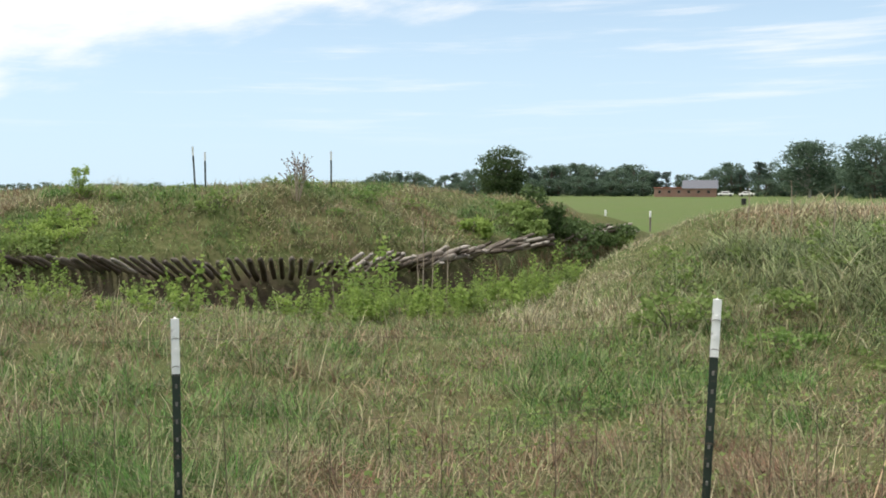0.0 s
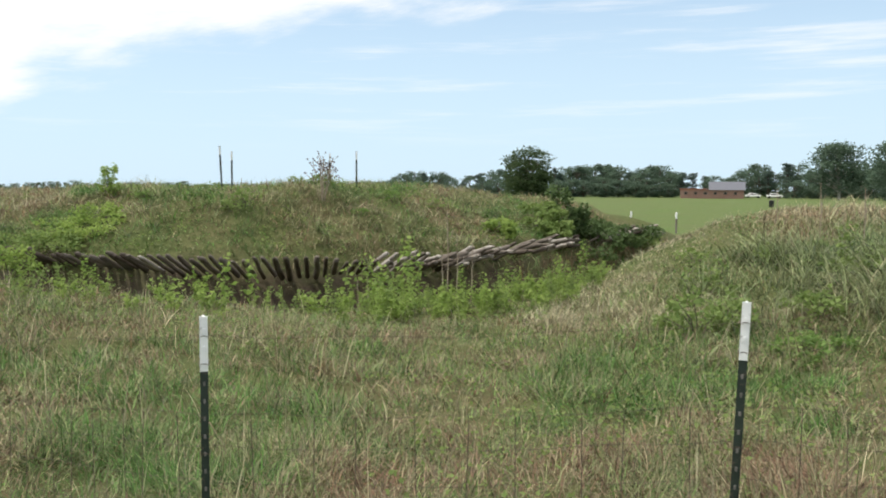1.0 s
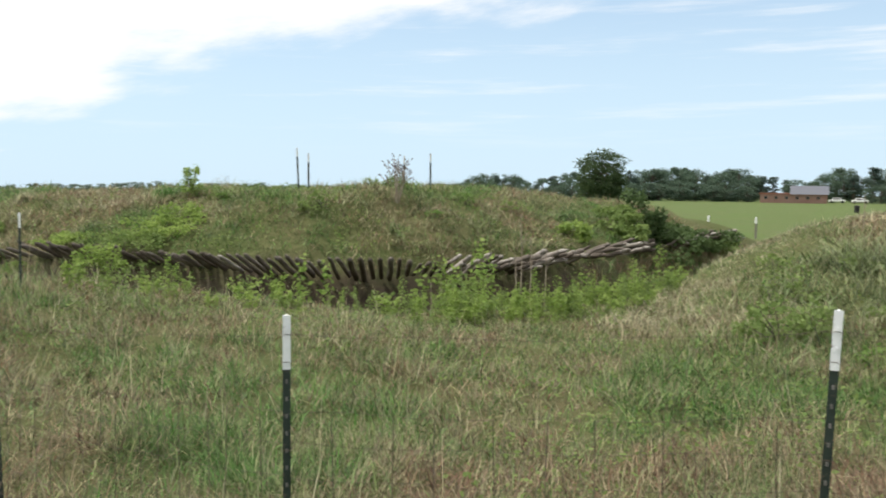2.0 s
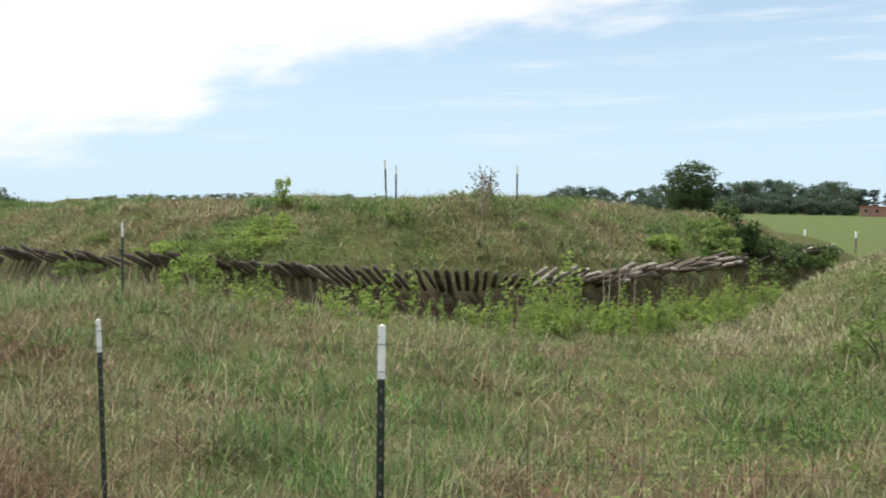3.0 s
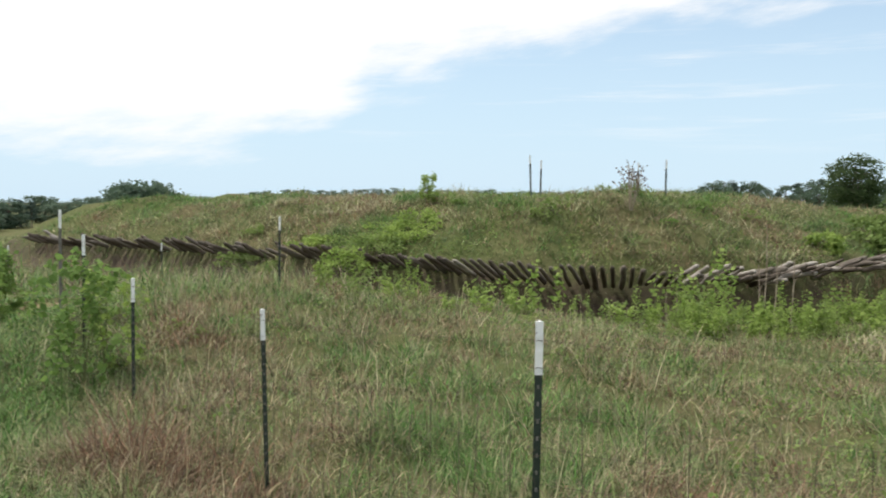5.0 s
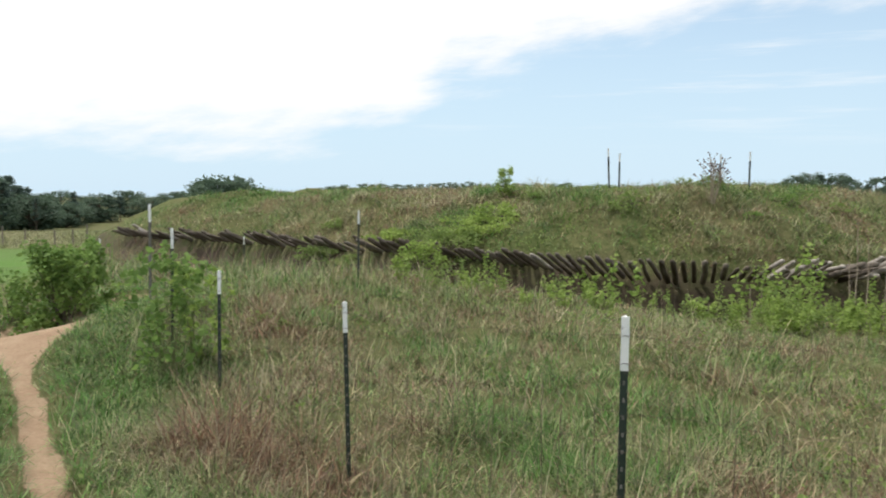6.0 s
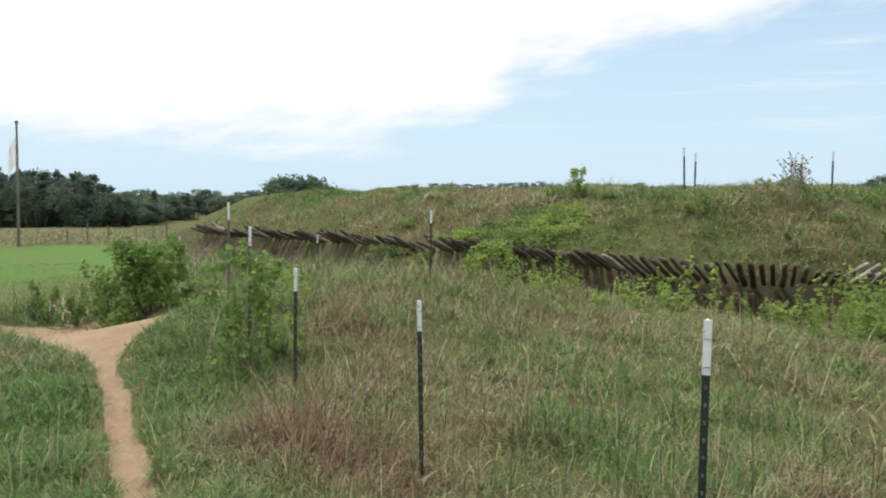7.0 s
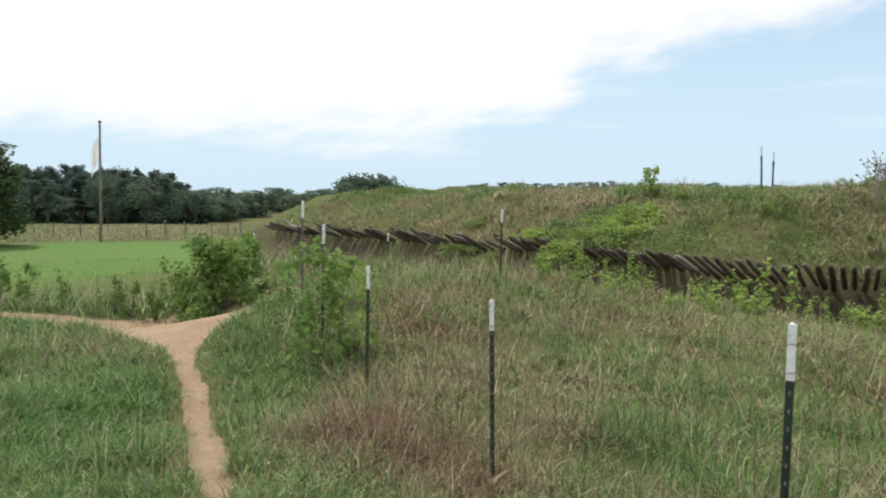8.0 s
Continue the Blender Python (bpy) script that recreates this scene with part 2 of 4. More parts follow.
c = m.mix(m.ramp(m.math("ADD", m.attr("worn"), m.math("MULTIPLY", m.math("SUBTRACT", m.noise(14, 5), 0.5), 0.7)), [(0.40, (0, 0, 0)), (0.60, (1, 1, 1))]), c, dirt)
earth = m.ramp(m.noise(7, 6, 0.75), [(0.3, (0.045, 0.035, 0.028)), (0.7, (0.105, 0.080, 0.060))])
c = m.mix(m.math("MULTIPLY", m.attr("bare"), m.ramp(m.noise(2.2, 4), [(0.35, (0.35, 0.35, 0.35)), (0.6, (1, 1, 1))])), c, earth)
m.color(c).bump(m.noise(20, 6, 0.7), 0.8, 0.04)
GROUND = m.m

# ================= helpers for meshes =================
rng = np.random.default_rng(7)


def thing(name, label, category, group="", at=(0, 0, 0), turn=0.0):
    ob = new(name)
    ob.matrix_basis = pose(*at, 0, 0, turn)
    return tagged(ob, label, category, group)


def part(name, bm, material, parent=None, label="", smooth=False):
    me = bpy.data.meshes.new(name)
    bm.to_mesh(me)
    bm.free()
    me.materials.append(material)
    if smooth:
        me.polygons.foreach_set("use_smooth", [True] * len(me.polygons))
    ob = new(name, me)
    ob.parent = parent
    return tagged(ob, label)


def sheet(name, verts, faces, material, parent=None, label="", attrs=(), smooth=False):
    """A mesh from arrays; faces is an array of equal polygons or a list of such arrays."""
    me = bpy.data.meshes.new(name)
    faces = faces if isinstance(faces, list) else [faces]
    total, size = sum(len(f) for f in faces), sum(f.size for f in faces)
    me.vertices.add(len(verts))
    me.vertices.foreach_set("co", np.ascontiguousarray(verts, dtype=np.float32).ravel())
    me.loops.add(size)
    me.loops.foreach_set("vertex_index", np.concatenate([f.ravel() for f in faces]).astype(np.int32))
    me.polygons.add(total)
    counts = np.concatenate([np.full(len(f), f.shape[1]) for f in faces])
    me.polygons.foreach_set("loop_start", (np.cumsum(counts) - counts).astype(np.int32))
    if smooth:
        me.polygons.foreach_set("use_smooth", np.ones(total, dtype=bool))
    for key, values in attrs:
        me.attributes.new(key, "FLOAT", "POINT").data.foreach_set("value", np.ascontiguousarray(values, dtype=np.float32))
    me.update(calc_edges=True)
    me.materials.append(material)
    ob = new(name, me)
    ob.parent = parent
    return tagged(ob, label)


def tube(bm, points, radii, sides=6, cap=True):
    """A tapered tube through points."""
    rings = []
    pts = [Vector(p) for p in points]
    for i, p in enumerate(pts):
        d = (pts[min(i + 1, len(pts) - 1)] - pts[max(i - 1, 0)]).normalized()
        a = d.orthogonal().normalized() if abs(d.z) < 0.95 else Vector((1, 0, 0)).cross(d).normalized()
        b = d.cross(a)
        rings.append([bm.verts.new(p + (a * math.cos(2 * math.pi * k / sides) + b * math.sin(2 * math.pi * k / sides)) * radii[i]) for k in range(sides)])
    for r, s in zip(rings, rings[1:]):
        for k in range(sides):
            bm.faces.new((r[k], r[(k + 1) % sides], s[(k + 1) % sides], s[k]))
    if cap:
        bm.faces.new(list(reversed(rings[0])))
        bm.faces.new(rings[-1])
    return bm


def block(bm, x0, x1, y0, y1, z0, z1, bevel=0.0):
    made = bmesh.ops.create_cube(bm, size=1, matrix=Matrix.Translation(((x0 + x1) / 2, (y0 + y1) / 2, (z0 + z1) / 2)) @ Matrix.Diagonal((x1 - x0, y1 - y0, z1 - z0, 1)))
    if bevel:
        edges = list({e for v in made["verts"] for e in v.link_edges})
        bmesh.ops.bevel(bm, geom=edges, offset=bevel, segments=2, affect="EDGES", profile=0.5)
    return bm


def lattice(ix, iy, seed):
    h = np.sin(ix * 127.1 + iy * 311.7 + seed * 74.7) * 43758.5453
    return h - np.floor(h)


def value_noise(x, y, scale, seed=0, octaves=3):
    """Smooth noise from 0 to 1; scale is the size of its largest lumps in metres."""
    out, amp, tot = 0.0, 1.0, 0.0
    x, y = np.asarray(x, float) / scale, np.asarray(y, float) / scale
    for o in range(octaves):
        ix, iy = np.floor(x), np.floor(y)
        fx, fy = x - ix, y - iy
        fx, fy = fx * fx * (3 - 2 * fx), fy * fy * (3 - 2 * fy)
        v = (lattice(ix, iy, seed + o) * (1 - fx) + lattice(ix + 1, iy, seed + o) * fx) * (1 - fy) + (lattice(ix, iy + 1, seed + o) * (1 - fx) + lattice(ix + 1, iy + 1, seed + o) * fx) * fy
        out, tot, amp = out + v * amp, tot + amp, amp * 0.5
        x, y = x * 2.03 + 17.3, y * 2.03 + 9.1
    return out / tot


def step(v, lo, hi):
    v = np.clip((np.asarray(v, float) - lo) / (hi - lo), 0, 1)
    return v * v * (3 - 2 * v)


# ================= the lie of the land =================
# foot of the earthwork, where the logs come out: a blunt corner towards the path
FOOT = np.array([(-24.44, 19.53), (-1.8, 14.62), (7.4, 30.5), (-18.0, 42.0)])
ROUND = 6.0


def inside(x, y):
    """Distance into the earthwork from its foot; negative outside."""
    x, y = np.asarray(x, float), np.asarray(y, float)
    n = len(FOOT)
    ds, cx, cy = [], FOOT[:, 0].mean(), FOOT[:, 1].mean()
    q = FOOT.copy()
    for i in range(n):
        a, b = FOOT[i], FOOT[(i + 1) % n]
        e = (b - a) / np.hypot(*(b - a))
        nx, ny = -e[1], e[0]
        if (cx - a[0]) * nx + (cy - a[1]) * ny < 0:
            nx, ny = -nx, -ny
        ds.append((x - a[0]) * nx + (y - a[1]) * ny - ROUND)
    lo = np.minimum.reduce(ds)
    a, b = ds[0], ds[1]
    c, d = ds[2], ds[3]
    out = np.where((a < 0) & (b < 0), -np.hypot(np.minimum(a, 0), np.minimum(b, 0)), lo)
    out = np.where((a < 0) & (d < 0), -np.hypot(np.minimum(a, 0), np.minimum(d, 0)), out)
    return out + ROUND


TRAIL = [np.array([(-1.4, 1.2), (-3.58, 3.1), (-5.35, 4.37), (-6.9, 5.45), (-8.3, 6.45)]),
         np.array([(-11.5, 3.4), (-10.6, 4.3), (-9.75, 5.15), (-9.15, 5.85), (-8.6, 6.5), (-8.05, 7.15), (-7.75, 7.9), (-7.5, 9.4)])]


def trail_distance(x, y, line):
    best, where = np.full(np.shape(x), 99.0), np.zeros(np.shape(x))
    run = 0.0
    for a, b in zip(line, line[1:]):
        e = b - a
        length = np.hypot(*e)
        t = np.clip(((x - a[0]) * e[0] + (y - a[1]) * e[1]) / length**2, 0, 1)
        d = np.hypot(x - a[0] - t * e[0], y - a[1] - t * e[1])
        where = np.where(d < best, run + t * length, where)
        best = np.minimum(best, d)
        run += length
    return best, where / run


RIDGE = np.array([(0.95, 10.3), (1.22, 10.93), (2.75, 13.7), (3.77, 14.96), (5.2, 17.2)])


def worn(x, y):
    """1 on the bare path, 0 in the turf."""
    d, w = trail_distance(x, y, TRAIL[0])
    wob = (value_noise(x, y, 0.5, 5) - 0.5) * 0.10
    half = 0.085 + 1.05 * step(w, 0.62, 1.0) ** 1.6
    one = 1 - step(d + wob, half * 0.7, half * 1.35)
    d, w = trail_distance(x, y, TRAIL[1])
    half = 0.42 - 0.20 * step(w, 0.65, 1.0) - 0.16 * step(w, 0.40, 0.0)
    two = 1 - step(d + wob * 2, half * 0.8, half * 1.4)
    return np.maximum(one, two)


def ground_z(x, y):
    x, y = np.asarray(x, float), np.asarray(y, float)
    d, az = np.hypot(x, y), np.degrees(np.arctan2(-x, y))
    s = inside(x, y)
    left = step(az, 47.5, 52.0) * (1 - step(az, 100, 130))
    # open country: level on one side, falling away past the lip of the path on the other
    z = 0.10 * step(-x, 1.0, 4.0) - 0.5 * step(d, 24, 50) * (1 - 0.9 * left)
    near_fall = left * 2.45 * step(d, 10.7, 21.0)
    wide = step(az, 31, 42) * (1 - step(az, 105, 140))
    far_fall = wide * (2.0 * step(d, 30, 58) * (1 - left) + 4.6 * step(d, 62, 190) + 26 * step(d, 190, 1300))
    z = z - near_fall - far_fall
    z = z + 0.32 * np.exp(-((x + 6.1) ** 2 + (y - 6.9) ** 2) / 2.6) + 0.30 * np.exp(-((x + 5.9) ** 2 + (y - 10.0) ** 2) / 5.0)
    z = z - 0.22 * np.exp(-((x + 8.8) ** 2 + (y - 6.6) ** 2) / 0.8) + 0.10 * np.exp(-((x + 8.2) ** 2 + (y - 8.0) ** 2) / 0.5)
    # outer bank beyond the ditch
    rx, ry = x + 2.25, y - 15.55
    off, along = rx * 0.861 - ry * 0.508, rx * 0.508 + ry * 0.861
    bank_h = 1.22 * step(along + 0.6 * (off - 5.0), -3.2, 6.3) * step(off, 3.2, 5.4) * (1 - step(along, 9, 15)) * (1 - step(off, 18, 30))
    z = z + bank_h
    # ditch
    ditch = step(s, -5.6, -3.4) * (1 - step(s, -0.9, 0.05))
    z = z - (1.15 + bank_h * 0.9) * ditch * (1 - left) * (1 - 0.55 * step(-x, 5.5, 9.0))
    # earthwork
    crest = np.interp(x, [-25, -22.5, -20, -15, -10, -6, -3.6, -1, 1.2, 5], [0.90, 1.10, 1.28, 1.40, 1.46, 1.52, 1.60, 1.48, 1.40, 1.25])
    rise = step(s, -0.1, 0.5) * 0.22 + 0.78 * np.clip(np.sin(np.clip((s - 0.3) / 3.6, 0, 1) * math.pi / 2), 0, 1)
    body = (crest - 0.05) * rise + 0.05
    z = np.where(s > -0.1, np.maximum(z * (1 - step(s, -0.1, 0.6)) + body, -9), z)
    lumps = (value_noise(x, y, 2.2, 11) - 0.5) * 0.22 + (value_noise(x, y, 0.6, 3) - 0.5) * 0.07
    z = z + lumps * np.minimum(step(d, 1.5, 5), 1 - 0.6 * step(d, 30, 60)) * (1 - 0.8 * worn(x, y))
    z = z + (value_noise(x, y, 0.95, 15, 2) - 0.5) * 0.40 * step(s, 0.2, 1.0) * (1 - step(d, 30, 40))
    # the path is trodden into the turf
    return z - 0.07 * worn(x, y)


def gz(x, y):
    return float(ground_z(np.array([x]), np.array([y]))[0])


def spot(az, d):
    """The point on the ground d metres out from the turning point, az degrees to the left of +y."""
    x, y = -d * math.sin(radians(az)), d * math.cos(radians(az))
    return x, y, gz(x, y)


angles = np.radians(np.concatenate([np.arange(-42, 78, 0.5), np.arange(78, 318, 5)]))
radii = np.concatenate([[0.25], 0.5 * 1.0235 ** np.arange(0, 366)])
A, R = np.meshgrid(angles, radii)
gx, gy = -R * np.sin(A), R * np.cos(A)
na, nr = len(angles), len(radii)
verts = np.stack([gx, gy, ground_z(gx, gy)], -1).reshape(-1, 3)
idx = np.arange(na * nr).reshape(nr, na)
quads = np.stack([idx[:-1], np.roll(idx, -1, 1)[:-1], np.roll(idx, -1, 1)[1:], idx[1:]], -1).reshape(-1, 4)[:, ::-1]
hub = np.array([[0, 0, gz(0, 0)]])
fan = np.stack([np.full(na, na * nr), np.roll(idx[0], -1), idx[0]], -1)[:, ::-1]
allv = np.concatenate([verts, hub])
dd, aa = np.hypot(allv[:, 0], allv[:, 1]), np.degrees(np.arctan2(-allv[:, 0], allv[:, 1]))
lawn_mask = np.where(aa > 47, step(dd, 15.5, 19) * (1 - step(dd, 57, 60)), np.where(aa > 28, 0.0, 0.46 * step(dd, 36, 44))) * (1 - step(inside(allv[:, 0], allv[:, 1]), -12, -4))
lawn_mask = np.where(aa > 30, lawn_mask, np.maximum(lawn_mask, step(dd, 84, 90) * 0.46))
ground = sheet("ground", allv, [quads, fan], GROUND, None, "rough meadow ground with a bare dirt path, ditch and banks",
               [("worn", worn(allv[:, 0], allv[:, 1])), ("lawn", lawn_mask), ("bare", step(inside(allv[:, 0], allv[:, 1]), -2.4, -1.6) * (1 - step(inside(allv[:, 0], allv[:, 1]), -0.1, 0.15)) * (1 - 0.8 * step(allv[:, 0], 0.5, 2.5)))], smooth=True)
tagged(ground, kind="structure", category="ground")

# ================= fence: steel posts and wire =================


def t_post(name, label, at, top, facing, paint=None, tip=None, white=0.165, lean=0.0, group="steel fence posts"):
    """A studded T-post from below the ground at `at` to the height top; facing: degrees about z."""
    paint, tip = paint or POST_PAINT, tip or POST_WHITE
    x, y, z = at
    h = top - z
    ob = thing(name, label, "fence post", group, (x, y, z), facing)
    ob.matrix_basis = pose(x, y, top, 0, lean, facing) @ Matrix.Translation((0, 0, z - top))

    def profile(z0, z1, grow):
        bm = bmesh.new()
        w, t, s = 0.0118 + grow, 0.0035 + grow, 0.028 + grow
        pts = [(-w, -t), (w, -t), (w, t), (t * 0.9, t), (t * 0.9, s), (-t * 0.9, s), (-t * 0.9, t), (-w, t)]
        lo = [bm.verts.new((px, py, z0)) for px, py in pts]
        hi = [bm.verts.new((px, py, z1)) for px, py in pts]
        for k in range(8):
            bm.faces.new((lo[k], lo[(k + 1) % 8], hi[(k + 1) % 8], hi[k]))
        bm.faces.new(hi)
        bm.faces.new(list(reversed(lo)))
        return bm

    part("shaft", profile(-0.25, h - white, 0), paint, ob)
    part("painted_tip", profile(h - white - 0.002, h, 0.0003), tip, ob, "chipped white painted tip")
    k = 0.10
    while k < h - 0.03:
        bm = block(bmesh.new(), -0.0035, 0.0035, -0.008, -0.0034, k - 0.006, k + 0.006, 0.0)
        part("stud", bm, tip if k > h - white else POST_GREY, ob)
        k += 0.054
    return ob


def wire_tie(ob, z):
    """A twist of wire round a post."""
    ring = [(0.0165 * math.cos(a), 0.012 + 0.022 * math.sin(a), z + 0.004 * math.sin(3 * a)) for a in np.linspace(0, 2 * math.pi, 11)]
    part("wire_tie", tube(bmesh.new(), ring, [0.0014] * 11, 4, False), WIRE, ob)


POSTS = {}
for key, az, d, top in (("a", 15.47, 3.0, 1.215), ("b", -15.7, 2.9, 1.285), ("c", 32.25, 5.0, 0.98), ("f", 40.0, 6.6, 1.00), ("e", 42.86, 7.8, 1.24)):
    x, y, z = spot(az, d)
    POSTS[key] = (x, y, z, top)
    made = t_post("fence_post", "dark green steel T-post with white painted tip in grass", (x, y, z), top, az + 8 * math.sin(az), lean={"b": 2.0, "c": -1.6}.get(key, 0.0))
    for h in (0.06, 0.145, 0.42, 0.63):
        wire_tie(made, top - z - h)
x, y, z = spot(44.2, 8.6)
POSTS["g"] = (x, y, z, 1.42)
t_post("corner_post", "grey weathered steel corner post with pale tip", (x, y, z), 1.42, 44, POST_GREY, POST_WHITE, 0.16)
x, y, z = spot(31.61, 11.0)
t_post("ditch_post", "dark steel post with white tip at the ditch edge", (x, y, z), 1.31, 31)
for az, d, top in ((38.9, 17.5, 0.62), (47.4, 17.0, 0.62)):
    x, y, z = spot(az, d)
    t_post("marker_post", "small steel post with white tip before the logs", (x, y, max(z, top - 0.9)), top, az, white=0.16)
x, y, z = 2.45, 2.62, gz(2.45, 2.62)
POSTS["z"] = (x, y, z, 1.27)
t_post("fence_post", "dark green steel T-post with white painted tip in grass", (x, y, z), 1.27, -30)
for az, d, top in ((15.75, 20.6, 2.55), (15.02, 21.0, 2.45), (8.9, 20.9, 2.42), (7.2, 20.9, 2.48)):
    x, y, z = spot(az, d)
    made = t_post("earthwork_post", "slim dark steel post with pale tip on the earthwork", (x, y, z), top, az, white=0.2, lean={15.75: -2.5}.get(az, 0.0), group="posts on the earthwork")
    made.matrix_basis = made.matrix_basis @ Matrix.Diagonal((1.7, 1.7, 1, 1))
for az, d in ((-10.5, 44), (-13.3, 43), (-6.4, 47)):
    x, y, z = spot(az, d)
    ob = thing("field_stake", "grey wooden stake with white top beside the mown field", "stake", "stakes beside the field", (x, y, z))
    part("shaft", tube(bmesh.new(), [(0, 0, -0.2), (0, 0, 0.4), (0, 0, 0.72)], [0.05, 0.05, 0.048], 8), GREY_WOOD, ob)
    part("painted_tip", tube(bmesh.new(), [(0, 0, 0.70), (0, 0, 0.96), (0, 0, 1.0)], [0.052, 0.052, 0.03], 8), WHITE, ob, "white painted top")

# woven wire on the posts
fence = thing("wire_fence", "rusty woven wire fence hung on the steel posts", "fence")
line = ["z", "b", "a", "c", "f", "e", "g"]
for p, q in zip(line, line[1:]):
    P, Q = POSTS[p], POSTS[q]
    a, b = Vector((P[0], P[1], 0)), Vector((Q[0], Q[1], 0))
    run = (b - a).length
    n = max(2, int(run / 0.152))

    def wire_z(t, h, P=P, Q=Q):
        return (P[3] * (1 - t) + Q[3] * t) - h - 0.02 * math.sin(math.pi * t)

    for h in (0.06, 0.30, 0.40, 0.51, 0.63, 0.75, 0.88, 1.0):
        pts = []
        for i in range(9):
            t = i / 8
            g = a.lerp(b, t)
            pts.append((g.x, g.y + 0.008, wire_z(t, h) + 0.006 * math.sin(i * 2.1 + h * 40)))
        part("line_wire", tube(bmesh.new(), pts, [0.0008] * 9, 4), WIRE, fence)
    for i in range(1, n):
        t = (i + 0.12 * math.sin(i * 3.7)) / n
        g = a.lerp(b, t)
        k = 0.012 * math.sin(i * 2.3)
        top, low = wire_z(t, 0.30), min(wire_z(t, 1.0), gz(g.x, g.y) - 0.02)
        part("stay_wire", tube(bmesh.new(), [(g.x, g.y + 0.008, low), (g.x + k, g.y + 0.008 + k * 0.5, (low + top) / 2), (g.x, g.y + 0.008, top)], [0.0014] * 3, 4, False), WIRE, fence)

# ================= the row of pointed logs =================


def log_mesh(seed, length, radius, material):
    r = random.Random(seed)
    bm = bmesh.new()
    sides = 9
    cuts = [(-0.7, 1.0), (0.0, 1.0), (length * 0.35, 0.98), (length * 0.74, 0.97), (length * 0.85, 0.90), (length * 0.93, 0.72), (length * 0.98, 0.42)]
    wob = [1 + r.uniform(-0.10, 0.10) for _ in range(sides)]
    rings = []
    for z, k in cuts:
        ox, oy = r.uniform(-0.012, 0.012), r.uniform(-0.012, 0.012)
        rings.append([bm.verts.new((ox + math.cos(2 * math.pi * i / sides) * radius * k * wob[i] * 1.0, oy + math.sin(2 * math.pi * i / sides) * radius * k * wob[i], z + r.uniform(-0.012, 0.012))) for i in range(sides)])
    tip = bm.verts.new((r.uniform(-0.02, 0.02), r.uniform(-0.02, 0.02), length))
    for a, b in zip(rings, rings[1:]):
        for i in range(sides):
            bm.faces.new((a[i], a[(i + 1) % sides], b[(i + 1) % sides], b[i]))
    for i in range(sides):
        bm.faces.new((rings[-1][i], rings[-1][(i + 1) % sides], tip))
    bm.faces.new(list(reversed(rings[0])))
    me = bpy.data.meshes.new("log")
    bm.to_mesh(me)
    bm.free()
    me.materials.append(material)
    me.polygons.foreach_set("use_smooth", [True] * len(me.polygons))
    return me


def outline_points(gap):
    """Points along the two faces of the earthwork's foot with the outward direction at each, a gap apart."""
    e1 = FOOT[1] - FOOT[0]
    e1 = e1 / np.hypot(*e1)
    e2 = FOOT[2] - FOOT[1]
    e2 = e2 / np.hypot(*e2)
    n1, n2 = np.array([e1[1], -e1[0]]), np.array([e2[1], -e2[0]])
    half = math.acos(float(np.clip(n1 @ n2, -1, 1))) / 2
    cut = ROUND * math.tan(half)
    p1, p2 = FOOT[1] - e1 * cut, FOOT[1] + e2 * cut
    centre = p1 - n1 * ROUND
    pts = []
    length = np.hypot(*(p1 - FOOT[0]))
    k = 5.8
    while k < length:
        pts.append((FOOT[0] + e1 * k, n1, k - length))
        k += gap
    a0 = math.atan2(n1[1], n1[0])
    sweep, k = 2 * half * ROUND, 0.0
    while k < sweep:
        a = a0 + k / ROUND
        nn = np.array([math.cos(a), math.sin(a)])
        pts.append((centre + nn * ROUND, nn, k))
        k += gap
    k = 0.0
    length = np.hypot(*(FOOT[2] - p2))
    while k < min(length, 11.5):
        pts.append((p2 + e2 * k, n2, sweep + k))
        k += gap
    return pts


fraise = thing("log_fraise", "row of weathered pointed logs jutting from the earthwork", "palisade")
meshes = [log_mesh(k, 0.84 + 0.06 * (k % 3 - 1), 0.037 + 0.007 * (k % 3), LOG) for k in range(6)]
pale = [log_mesh(20 + k, 0.84 + 0.05 * k, 0.044, LOG_PALE) for k in range(3)]
rr = random.Random(4)


def set_log(me, p, nrm, height, turn, tilt, longer):
    """One log of the row, its butt in the bank at p."""
    ob = new("log", me)
    ob.parent = fraise
    a = math.atan2(nrm[1], nrm[0]) + turn
    way = Vector((math.cos(a) * math.cos(tilt), math.sin(a) * math.cos(tilt), math.sin(tilt)))
    root = Vector((p[0] - nrm[0] * 0.12, p[1] - nrm[1] * 0.12, height))
    ob.matrix_basis = Matrix.Translation(root) @ way.to_track_quat("Z", "Y").to_matrix().to_4x4() @ pose(0, 0, 0, 0, 0, rr.uniform(0, 360)) @ Matrix.Diagonal((1, 1, longer, 1))


